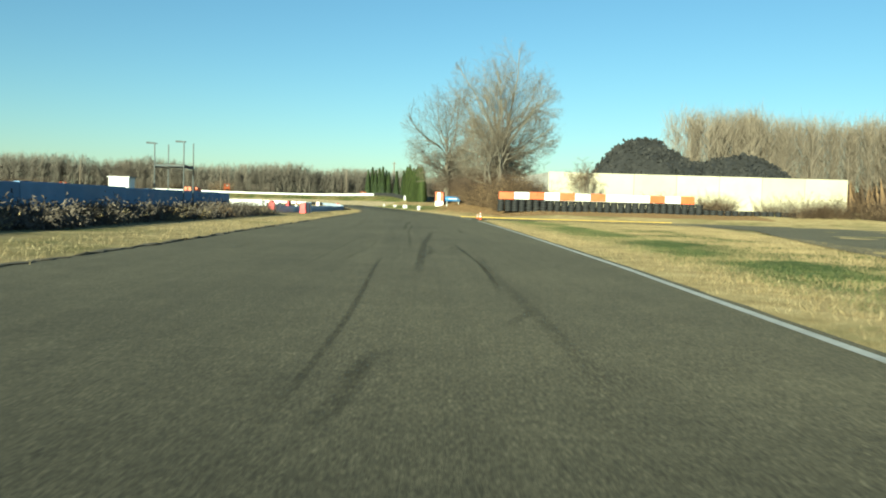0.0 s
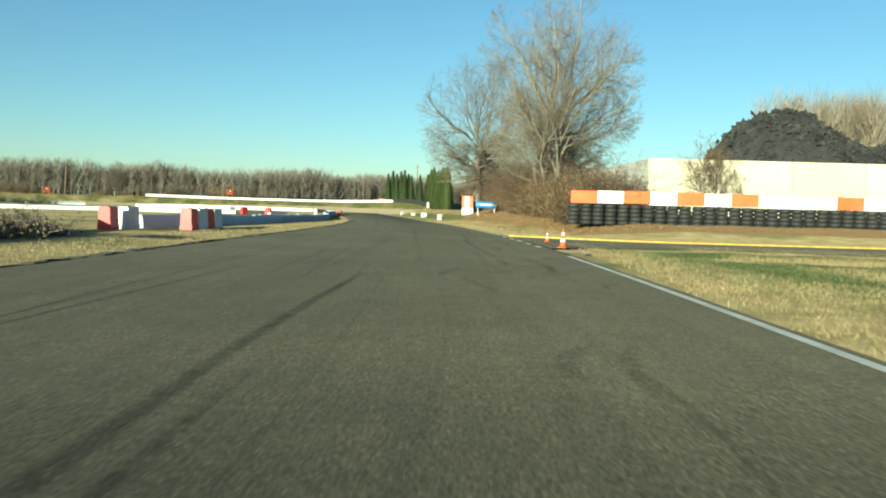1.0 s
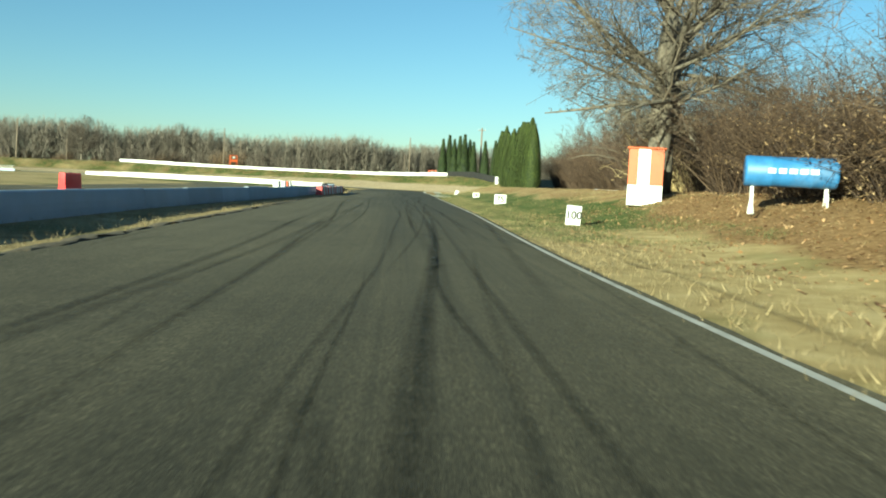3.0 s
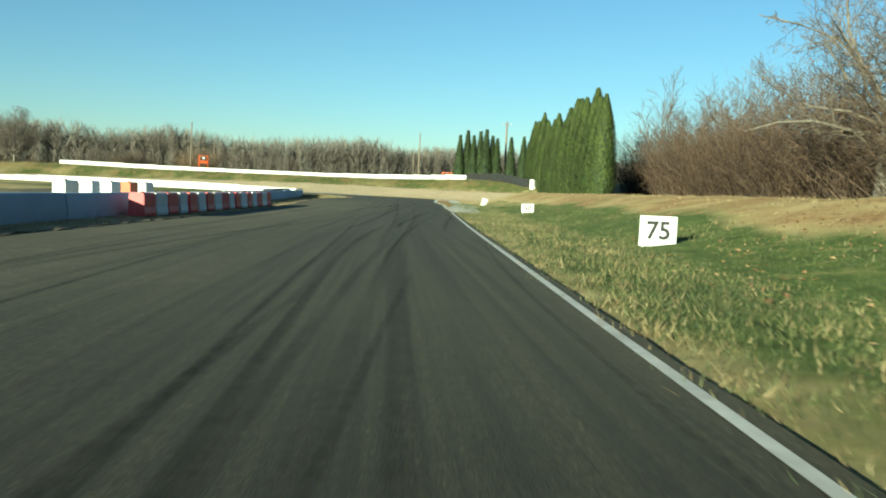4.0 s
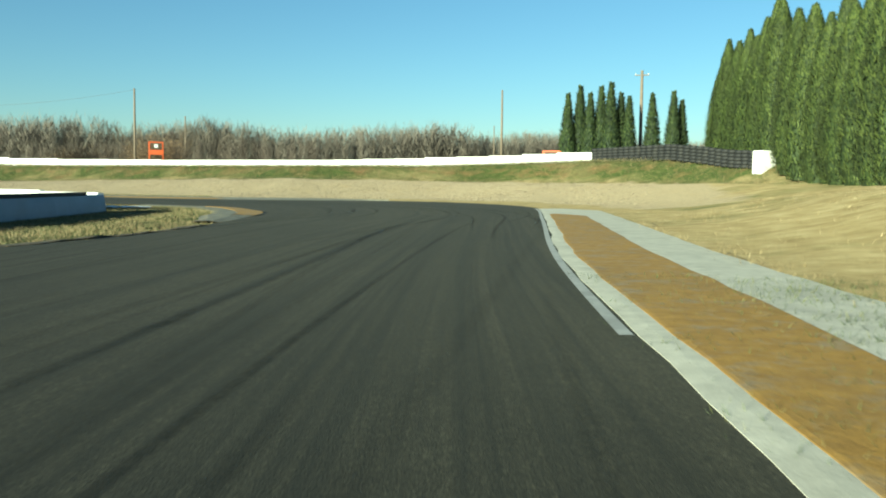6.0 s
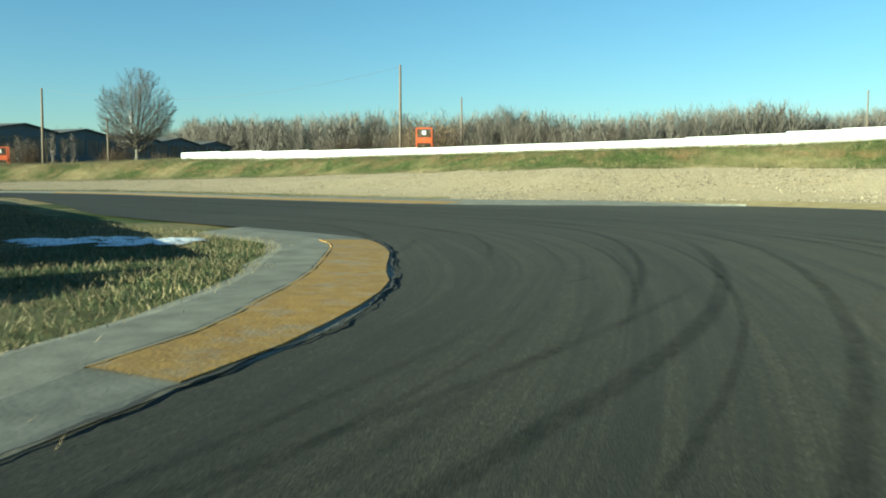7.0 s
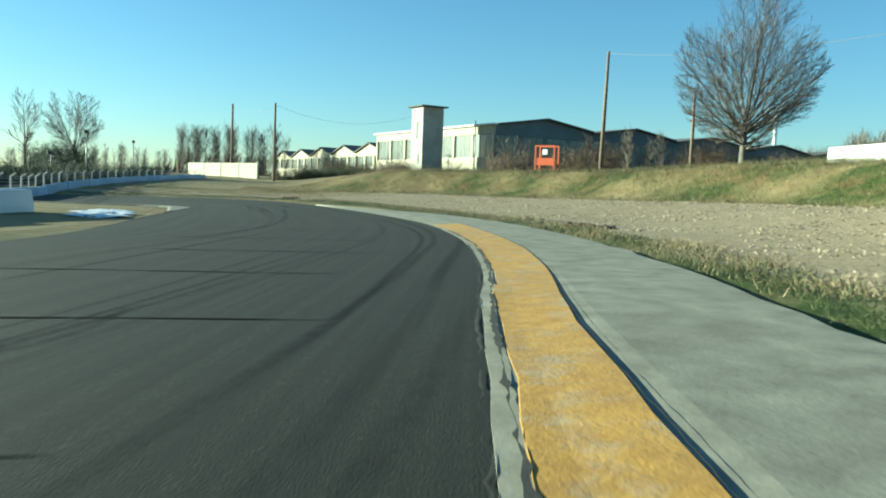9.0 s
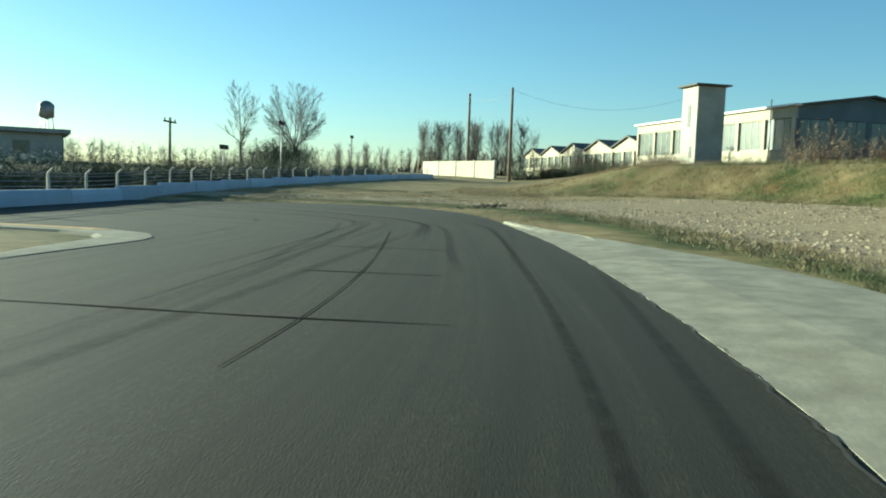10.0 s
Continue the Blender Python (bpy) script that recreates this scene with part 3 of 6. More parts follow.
# seam behind the yellow strip
seam = between(third, -83.5, -46, x_of)
sw = 0.86 + 0.7 * smooth01(-57, -50, seam[:, 0]) - 0.16 * smooth01(-74, -66, seam[:, 0]) * smooth01(-54, -60, seam[:, 0])
crack(offset(seam, sw + 0.02), 0.0, 0.009, 0.0645, "thin dark seam behind the yellow strip", 0.015)
# inner kerb round the island
isl = LEFT[(LEFT[:, 1] > 209.3) & (LEFT[:, 0] > -39.2)]
wi = -(0.65 + 0.95 * taper(len(isl), 0.30, 0.06))
kerb_rows(isl, [-0.03, -0.04, -0.14, wi * 0.5, wi, wi - 0.3], [-0.04, 0.003, 0.012, 0.04, 0.03, -0.02], KERB_GREY, "kerb", "pale concrete kerb round the grass island", 0.04)
isy = isl[(isl[:, 1] > 213.1) & (isl[:, 0] > -34.9)]
si = np.linspace(0, 1, len(isy))
wa = -(0.07 + 0.05 * np.sin(si * 9) ** 2)
wb = -(0.70 + 0.24 * smooth01(0.0, 0.25, si) + 0.05 * np.sin(si * 6))
kerb_rows(isy, [wa, wa - 0.01, wa * 0.6 + wb * 0.4, wb, wb - 0.01], [0.010, 0.022, 0.034, 0.051, 0.04], KERB_YELLOW, "painted_kerb", "yellow painted kerb round the island, patchy", 0.05, 0.04)
crack(LEFT[(LEFT[:, 1] > 210) & (LEFT[:, 0] > -36)], -0.05, 0.04, 0.0155, "dark broken crack along the island kerb")
crack(offset(isy, wb - 0.015), 0.0, 0.022, 0.0605, "thin dark seam behind the yellow strip", 0.015)
isl2 = LEFT[(LEFT[:, 0] < -86.5) & (LEFT[:, 1] > 226)]
wj = -(0.15 + 0.75 * taper(len(isl2), 0.4, 0.2))
kerb_rows(isl2, [-0.02, -0.03, -0.06, wj * 0.7, wj, wj - 0.1], [-0.04, 0.003, 0.010, 0.02, 0.02, -0.03], KERB_GREY, "kerb", "pale concrete kerb at the island tip", 0.05)
tip = isl2[isl2[:, 1] < 234.9]
kerb_rows(tip, [-0.06, -0.07, -0.2, -0.5, -0.52], [0.012, 0.0135, 0.017, 0.024, 0.012], KERB_YELLOW, "painted_kerb", "yellow painted strip on the kerb at the island tip", 0.04, 0.04)


# ---- barriers ----
def wall_run(name, ctrl, height, thick, mat, label, piece=4.0, base=None, cap=None, taper_top=0.35):
    """A run of separate concrete barrier blocks along a line."""
    line = curve_points(ctrl, 0.5)
    n = max(2, int(np.sum(np.linalg.norm(np.diff(line, axis=0), axis=1)) / piece))
    p = resample(line, n + 1)
    root = thing(name, pose(p[0][0], p[0][1], 0), label, "barrier", "", "structure")
    for i in range(n):
        a, b = p[i], p[i + 1]
        L = float(np.linalg.norm(b - a)) - 0.02
        mid = (a + b) / 2
        z = gz(*mid) if base is None else base if np.isscalar(base) else float(np.interp(mid[0], *base))
        h = height if np.isscalar(height) else float(np.interp(i / n, np.linspace(0, 1, len(height)), height))
        t, e = thick / 2, thick / 2 * (1 - taper_top)
        jx, jz, jr = random.uniform(-0.02, 0.02), random.uniform(-0.02, 0.02), random.uniform(-0.4, 0.4)
        g = Geo().add([(x, y, zz) for zz, w in ((-0.5, t), (0.16, t), (0.30, e + 0.04), (h - 0.03, e), (h, e - 0.03)) for x, y in ((-L / 2, -w), (L / 2, -w), (L / 2, w), (-L / 2, w))],
                      [(3, 2, 1, 0), (16, 17, 18, 19)] + [(4 * k + i2, 4 * k + (i2 + 1) % 4, 4 * k + 4 + (i2 + 1) % 4, 4 * k + 4 + i2) for k in range(4) for i2 in range(4)])
        ang = math.degrees(math.atan2(b[1] - a[1], b[0] - a[0])) + jr
        ob = part("barrier_block", g, mat, root)
        ob.matrix_basis = pose(mid[0] - p[0][0], mid[1] - p[0][1] + jx, z + jz, 0, 0, ang)
    return root, p


BANK_WALL = ((-94, -75, -66, -56, -45, -38, -30, -22), (2.73, 2.48, 2.40, 2.34, 2.36, 2.45, 2.62, 2.80))   # x, height of its foot
# Bluish barriers: white paint coloured as if in skylit shade.
wall_run("barrier_wall", [(-12.6, 62), (-11.9, 74), (-11.4, 88), (-12.2, 98), (-13.5, 107)], [0.5, 0.42, 0.42, 0.5], 0.30, SHADE_WHITE, "white concrete barrier beside the track, coloured for bluish shade", 4.2)
wall_run("barrier_wall", [(-13.2, 103.5), (-16.0, 119), (-18.4, 138), (-20.6, 152), (-24.5, 170), (-28.6, 190), (-32.2, 204), (-35.6, 214.2)], 0.56, 0.30, SHADE_WHITE,
          "white concrete barrier along the grass island, coloured for bluish shade", 4.2)
wall_run("barrier_wall", [(-36.2, 215.0), (-40.5, 217.0), (-50, 220.6), (-60, 224.4), (-70, 228.0), (-84.2, 232.6)], [0.64, 0.78, 0.78, 0.78, 0.5], 0.34, WALL_WHITE, "white concrete barrier round the grass island", 4.2)
wall_run("barrier_wall", [(-13.7, 82), (-13.3, 90), (-13.6, 98.5)], 0.42, 0.34, SHADE_WHITE, "row of short pale concrete blocks behind the barrier", 1.1)
wall_run("barrier_wall", [(-26.5, 121.7), (-38, 117.5), (-52, 108)], 0.42, 0.34, WALL_WHITE, "white concrete barrier on the infield", 4.2)
wall_run("barrier_wall", [(-94.0, 262.9), (-70, 261.4), (-45, 259.2)], 0.78, 0.3, WALL_WHITE, "long low white wall on top of the grass bank", 6.0, BANK_WALL, None, 0.1)
wall_run("barrier_wall", [(-45, 259.2), (-34, 258.3), (-22.3, 257.1)], [0.77, 0.8, 0.95], 0.34, WALL_WHITE, "long low white wall on top of the grass bank", 2.6, BANK_WALL, None, 0.1)
wall_run("barrier_wall", [(-95, 228.6), (-103, 227.6), (-112, 226.3), (-126, 225.3), (-146, 226), (-172, 229.5)], 0.48, 0.30, SHADE_WHITE,
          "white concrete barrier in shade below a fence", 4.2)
wall_run("panel_wall", [(-12.8, -30), (-12.9, 20), (-13.4, 36), (-14.6, 55)], 1.32, 0.2, WALL_BLUE, "faded blue panel wall with dry bushes before it", 3.0, None, None, 0.0)


# ---- tyre marks ----
def mark_material():
    m, nt, b = material("tyre_mark", 0.7)
    b.inputs["Base Color"].default_value = (0.013, 0.013, 0.0125, 1)
    b.inputs["Specular IOR Level"].default_value = 0.12
    tr = nt.nodes.new("ShaderNodeBsdfTransparent")
    mx = nt.nodes.new("ShaderNodeMixShader")
    uv = nt.nodes.new("ShaderNodeUVMap").outputs[0]
    sep = nt.nodes.new("ShaderNodeSeparateXYZ")
    nt.links.new(uv, sep.inputs[0])
    across = math_node(nt, "SUBTRACT", 1.0, math_node(nt, "ABSOLUTE", math_node(nt, "SUBTRACT", math_node(nt, "MULTIPLY", sep.outputs[0], 2.0), 1.0)))
    ends = math_node(nt, "MULTIPLY", sep.outputs[1], math_node(nt, "SUBTRACT", 1.0, sep.outputs[1]))
    soft = math_node(nt, "MULTIPLY", ramp(nt, across, (0.0, grey(0)), (0.55, grey(1))), ramp(nt, ends, (0.0, grey(0)), (0.12, grey(1))))
    grain = ramp(nt, noise_node(nt, 5.0, 5, None, 0.75), (0.30, grey(0.15)), (0.62, grey(1)))
    grit = ramp(nt, noise_node(nt, 70.0, 2), (0.35, grey(0.4)), (0.6, grey(1)))
    fac = math_node(nt, "MULTIPLY", math_node(nt, "MULTIPLY", soft, grain), math_node(nt, "MULTIPLY", grit, math_node(nt, "ADD", math_node(nt, "MULTIPLY", rnd(nt), 0.40), 0.07)))
    out = nt.nodes["Material Output"]
    nt.links.new(fac, mx.inputs[0])
    nt.links.new(tr.outputs[0], mx.inputs[1])
    nt.links.new(b.outputs[0], mx.inputs[2])
    nt.links.new(mx.outputs[0], out.inputs[0])
    return m


def tyre_marks():
    """Dark curved streaks left by braking and drifting cars, each a thin film along the lane."""
    rng = random.Random(17)
    mid = L_LINE * 0.5 + R_LINE * 0.5
    wid = np.linalg.norm(R_LINE - L_LINE, axis=1)
    seg = np.r_[0, np.cumsum(np.linalg.norm(np.diff(mid, axis=0), axis=1))]
    mat = mark_material()
    root = thing("tyre_marks", pose(0, 0, 0), "dark rubber tyre marks on the asphalt", "tyre marks", "", "structure")

    def streak(s0, length, f0, f1, w, z):
        n = max(8, int(length / 1.2))
        s = np.linspace(s0, s0 + length, n)
        c = np.stack([np.interp(s, seg, mid[:, k]) for k in (0, 1)], 1)
        half = np.interp(s, seg, wid) / 2
        t = np.linspace(0, 1, n)
        f = f0 + (f1 - f0) * t + 0.012 * np.sin(t * 5 + s0)
        p = offset(c, f * half)
        me = Geo().strip(lift(offset(p, -w / 2), z), lift(offset(p, w / 2), z)).mesh("tyre_mark", mat)
        add_uv(me, np.r_[np.zeros(n), np.ones(n)], np.r_[t, t])
        part("tyre_mark", me, None, root)

    for k in range(230):
        z = 0.0018 + (k % 7) * 0.0003
        r = rng.random()
        straight = r < 0.24
        if straight:
            s0, L = rng.uniform(60, 185), rng.uniform(4, 24)
        elif r < 0.66:
            s0, L = rng.uniform(150, 262), rng.uniform(12, 50)
        else:
            s0, L = rng.uniform(250, 362), rng.uniform(8, 40)
        f = rng.gauss(0.1, 0.42)
        f = max(-0.88, min(0.86, f))
        f1 = f + (rng.gauss(-0.01, 0.035) if straight else rng.gauss(0.03, 0.09))
        streak(s0, L, f, max(-0.9, min(0.9, f1)), rng.uniform(0.05, 0.11) if straight else rng.uniform(0.07, 0.20), z)
        if rng.random() < 0.4:
            streak(s0 + rng.uniform(-1, 1), L, min(0.9, f + 0.31), max(-0.9, min(0.9, f1 + 0.31)), rng.uniform(0.08, 0.2), z)
    for k in range(150):
        s0 = rng.uniform(60, 340) if k % 2 else rng.uniform(85, 190)
        f = rng.uniform(-0.8, 0.85)
        streak(s0, rng.uniform(0.6, 2.6), f, f + rng.gauss(0, 0.04), rng.uniform(0.08, 0.2), 0.0042)


tyre_marks()


# tarred joints across the asphalt after the corner
JOINT = plain("tar_joint", (0.009, 0.009, 0.0085), 0.95, vary=0.3, scale=9, dirty=0.2, dirt=(0.02, 0.019, 0.016), spec=0.03)
R_X, R_Y = third[::-1, 0][third[::-1, 0] > -111], third[::-1, 1][third[::-1, 0] > -111]
for k, (x, d0, d1) in enumerate(((-57.7, 1.5, 6.0), (-61.2, 1.2, 5.5), (-64.4, 1.4, 5.0), (-67.2, 0.95, 5.5), (-70.2, 1.45, 5.0), (-73.0, 1.2, 4.4), (-75.7, 1.05, 5.0),
                                  (-79.0, 1.5, 5.2), (-82.6, 1.3, 4.6), (-86.2, 1.65, 5.2), (-89.2, 1.85, 3.4), (-92.5, 1.5, 4.0))):
    n = 14
    edge_y = float(np.interp(x, R_X[np.argsort(R_X)], R_Y[np.argsort(R_X)]))
    ys = np.linspace(edge_y - d1, edge_y - d0, n)
    line = np.stack([np.full(n, x) + 0.03 * np.sin(ys * 1.7 + k), ys], 1)
    w = (0.010 + 0.014 * np.abs(np.sin(ys * 2.3 + k))) * np.minimum(1, np.linspace(0, 6, n)[::-1] + 0.15)
    structure("joint", Geo().strip(lift(offset(line, -w), 0.0048), lift(offset(line, w), 0.0048)), JOINT, "thin dark tar joint across the asphalt", "joint")
lc = between(third, -97, -84.5, x_of)
n = len(lc)
w = 0.004 + 0.004 * np.abs(np.sin(np.arange(n) * 0.7))
lc = offset(lc, -2.8 + 0.06 * np.sin(np.arange(n) * 0.31))
structure("joint", Geo().strip(lift(offset(lc, -w), 0.0052), lift(offset(lc, w), 0.0052)), JOINT, "thin dark tar joint along the asphalt", "joint")


# stains on the concrete where the kerb begins
def stain(x, y, rx, ry, rz, z, seed):
    rng = random.Random(seed)
    c, s = math.cos(radians(rz)), math.sin(radians(rz))
    ring = []
    for i in range(18):
        a, k = i * 6.2832 / 18, rng.uniform(0.6, 1.15)
        u, v = math.cos(a) * rx * k, math.sin(a) * ry * k
        ring.append((x + u * c - v * s, y + u * s + v * c, z))
    structure("stain", Geo().add(ring + [(x, y, z)], [(i, (i + 1) % 18, 18) for i in range(18)]), CRACK, "dark tar stain on the concrete", "stain")


stain(-13.05, 170.7, 0.34, 0.20, 0, 0.029, 1)
crack(between(first, 168.6, 184, y_of), 0.06, 0.05, 0.013, "dark broken joint between asphalt and concrete")
crack(between(first, 174, 181, y_of), 0.50, 0.025, 0.0225, "dark rubber scuff along the kerb concrete")

# white give-way triangle painted at the mouth of the lane
outer_t, inner_t = [(1.95, 53.9), (2.95, 53.45), (2.75, 52.6)], [(2.22, 53.68), (2.75, 53.38), (2.66, 52.95)]
structure("triangle_mark", Geo().add([(x, y, 0.006) for x, y in outer_t + inner_t], [(0, 3, 4, 1), (1, 4, 5, 2), (2, 5, 3, 0)]), LINE_WHITE, "white painted triangle outline on the lane", "line")

# ---- trees and bushes ----
def room(p, d, env):
    """Distance from p along d to the rounded surface of the crown env = (height of its centre, half width, half height)."""
    cz, rx, rz = env
    A = (d.x ** 2 + d.y ** 2) / rx ** 2 + d.z ** 2 / rz ** 2
    B = 2 * ((p.x * d.x + p.y * d.y) / rx ** 2 + (p.z - cz) * d.z / rz ** 2)
    C = (p.x ** 2 + p.y ** 2) / rx ** 2 + (p.z - cz) ** 2 / rz ** 2 - 1
    disc = B * B - 4 * A * C
    return (-B + math.sqrt(disc)) / (2 * A) if disc > 0 else 0.0


def grow(geo, p, d, length, radius, level, counts, rng, up, spread, twigs, bend=0.22, fine=0.006, reach=1.0, env=None):
    """One branch and, from it, its children; the finest go into the geo twigs."""
    last = level == len(counts)
    g = twigs if level >= 2 else geo
    if last:
        tip = p + d * length + Vector((0, 0, up * length * 0.3))
        u = d.orthogonal().normalized()
        w = d.cross(u)
        c, e = math.cos(tip.x * 9), math.sin(tip.x * 9)
        g.add([p + (u * c + w * e) * radius, p - (u * c + w * e) * radius, tip], [(0, 1, 2)])
        return
    segs = (6, 4, 3, 1)[min(level, 3)]
    pts, dirs = [p.copy()], []
    q, dd = p.copy(), d.copy()
    for i in range(segs):
        dd = (dd + Vector((rng.gauss(0, bend), rng.gauss(0, bend), rng.gauss(0, bend) + up * 0.22))).normalized() if (level or i) else dd
        q = q + dd * (length / segs)
        pts.append(q.copy())
        dirs.append(dd.copy())
    radii = [radius * (1 - 0.78 * i / segs) for i in range(segs + 1)]
    g.tube(pts, radii, (9, 6, 4, 3)[min(level, 3)], caps=level == 0)
    n = counts[level]
    turn = rng.uniform(0, 6.283)
    for k in range(n):
        f = (0.28 if level == 0 else 0.18) + (0.80 if level else 0.72) * (k + rng.random() * 0.8) / n
        f = min(f, 0.99)
        i = min(int(f * segs), segs - 1)
        base = pts[i].lerp(pts[i + 1], f * segs - i)
        az = turn + k * 2.4 + rng.uniform(-0.6, 0.6)
        u = dirs[i].orthogonal().normalized()
        side = Matrix.Rotation(az, 3, dirs[i]) @ u
        a = spread * rng.uniform(0.75, 1.25) * (1.0 if level else 1.15 - 0.45 * f)
        nd = (dirs[i] * math.cos(a) + side * math.sin(a)).normalized()
        ln = length * rng.uniform(0.42, 0.62) * ((1.12 - 0.5 * f) if level == 0 else (1.05 - 0.35 * f) * reach)
        if env:
            lump = 1 + 0.16 * noise.noise(tuple(base * 0.45))
            ln = min(ln, max(room(base, nd, env) * rng.uniform(0.82, 1.04) * lump, 0.14 * ln))
        grow(geo, base, nd, ln, max(radii[i] * (0.42 if level else 0.5), fine), level + 1, counts, rng, up, spread, twigs, bend, fine, reach, env)


def tree(name, seed, at, height, trunk_r, counts, up, spread, bark, crown_mat, label, fork=0.0, group="", stems=0):
    rng = random.Random(seed)
    wood, twigs = Geo(), Geo()
    stems = stems or (1 if not fork else 3)
    for s in range(stems):
        a = s * 2.1 + 0.4
        k = fork if stems < 4 else fork * (0.15 + 0.85 * (s / (stems - 1)) ** 0.7)
        d = Vector((math.cos(a) * k, math.sin(a) * k, 1)).normalized()
        grow(wood, Vector((0.15 * s * math.cos(a), 0.15 * s * math.sin(a), -0.3)), d, height * ((0.80 - 0.08 * s) if stems < 4 else 0.86 - 0.03 * s), trunk_r * ((1 - 0.2 * s) if stems < 4 else 1.0), 0, counts, rng, up, spread, twigs)
    root = thing(name, at, label, "tree", group)
    part("trunk", wood, bark, root, "", True)
    part("crown", twigs, crown_mat, root, "bare winter twigs")
    return root


def crown_tree(name, seed, at, trunk_h, trunk_r, centre, rx, rz, limbs, counts, up, spread, bark, crown_mat, label, group="", bend=0.13, fine=0.006, stems=1, low=75, reach=0.72):
    """A tree whose limbs fan out from the trunk to fill a rounded crown."""
    rng = random.Random(seed)
    wood, twigs = Geo(), Geo()
    forks = []
    for s in range(stems):
        a = s * 2.4 + seed
        lean = 0.0 if stems == 1 else 0.16
        pts = [Vector((0.2 * lean * math.cos(a), 0.2 * lean * math.sin(a), -0.4))]
        for i in range(6):
            z = trunk_h * (i + 1) / 6
            pts.append(Vector((lean * z * math.cos(a) + rng.gauss(0, 0.03) * trunk_h * 0.3, lean * z * math.sin(a) + rng.gauss(0, 0.03) * trunk_h * 0.3, z)))
        wood.tube(pts, [trunk_r * (1.25 if i == 0 else 1 - 0.075 * i) for i in range(7)], 9)
        forks.append(pts)
    env = (centre, rx, rz)
    for k in range(limbs):
        pts = forks[k % stems]
        th = radians(low) * math.sqrt((k + 0.5) / limbs) * rng.uniform(0.85, 1.1)
        f = min(0.99, max(0.30, 1.0 - 0.62 * (k + 0.5) / limbs + rng.uniform(-0.12, 0.12)))
        i = min(int(f * 6), 5)
        b = pts[i].lerp(pts[i + 1], f * 6 - i)
        az = k * 2.39996 + rng.uniform(-0.35, 0.35)
        d = Vector((math.sin(th) * math.cos(az), math.sin(th) * math.sin(az), math.cos(th)))
        ln = max(room(b, d, env), 1.0) * rng.uniform(0.80, 0.97)
        grow(wood, b, d, ln, trunk_r * rng.uniform(0.15, 0.34), 1, counts, rng, up, spread, twigs, bend, fine, reach, env)
    root = thing(name, at, label, "tree", group)
    part("trunk", wood, bark, root, "", True)
    part("crown", twigs, crown_mat, root, "bare winter twigs")
    return root


def on_ground(x, y, rz=0.0, sink=0.0):
    return pose(x, y, gz(x, y) - sink, 0, 0, rz)


TWIG = leaf_material("twigs", (0.050, 0.038, 0.028), (0.104, 0.082, 0.058), (0.180, 0.146, 0.106))
RUSSET = leaf_material("russet_twigs", (0.045, 0.029, 0.019), (0.085, 0.057, 0.038), (0.135, 0.094, 0.063))
TWIG_MID = leaf_material("grey_brown_twigs", (0.076, 0.061, 0.043), (0.135, 0.109, 0.079), (0.205, 0.170, 0.126))
TWIG_PALE = leaf_material("pale_twigs", (0.13, 0.103, 0.074), (0.178, 0.144, 0.106), (0.225, 0.185, 0.140))
TWIG_DARK = leaf_material("dark_twigs", (0.045, 0.034, 0.027), (0.09, 0.070, 0.053), (0.155, 0.124, 0.094))
crown_tree("tree", 11, on_ground(0.3, 132), 7.5, 0.55, 11.2, 8.2, 8.8, 34, (0, 13, 10, 9), 0.10, 0.72, BARK, TWIG, "big bare oak with crooked limbs behind an orange booth", "", 0.17, 0.010, 2, 104, 0.95)
crown_tree("tree", 5, on_ground(7.4, 108), 8.0, 0.52, 11.8, 8.3, 10.2, 42, (0, 13, 10, 9), 0.09, 0.66, BARK_PALE, TWIG_MID, "tall bare tree with pale trunk above the thicket", "", 0.19, 0.010, 3, 104, 0.95)
tree("tree", 8, on_ground(6.4, 117), 16, 0.36, (11, 9, 7, 6), 0.35, 0.75, BARK_PALE, TWIG, "bare tree with pale trunk above brown brush")
tree("tree", 14, on_ground(5.5, 99), 14, 0.3, (11, 9, 7, 6), 0.35, 0.75, BARK, TWIG, "slim bare tree rising out of the brown thicket", 0.2)
crown_tree("tree", 21, on_ground(2.4, 161), 3.6, 0.34, 7.0, 5.2, 5.4, 30, (0, 12, 9, 8), 0.06, 0.7, BARK, TWIG_DARK, "dark bare oak with dense crooked twigs", "", 0.24, 0.010, 1, 100, 0.72)
tree("tree", 33, on_ground(4.2, 146), 12.5, 0.28, (10, 9, 8, 6), 0.25, 0.8, BARK, TWIG, "bare tree with brown twigs above saplings")
crown_tree("tree", 44, on_ground(-103.8, 264.6, 0, 0.1), 3.3, 0.24, 5.9, 4.25, 4.5, 38, (0, 12, 10, 8), 0.12, 0.46, BARK, TWIG_DARK, "round bare tree alone on the grass bank", "", 0.07, 0.007, 1, 82, 0.9)
crown_tree("tree", 51, on_ground(-163.6, 210.2), 3.0, 0.22, 6.9, 2.2, 3.7, 20, (0, 12, 9, 8), 0.12, 0.45, BARK, TWIG, "slim bare tree with upright limbs behind the fence", "", 0.10, 0.011, 1, 95, 0.9)
crown_tree("tree", 57, on_ground(-170, 214), 3.0, 0.26, 7.0, 3.7, 4.2, 28, (0, 12, 9, 8), 0.12, 0.45, BARK, TWIG, "rounded bare tree behind the fence", "", 0.10, 0.011, 2, 95, 0.9)
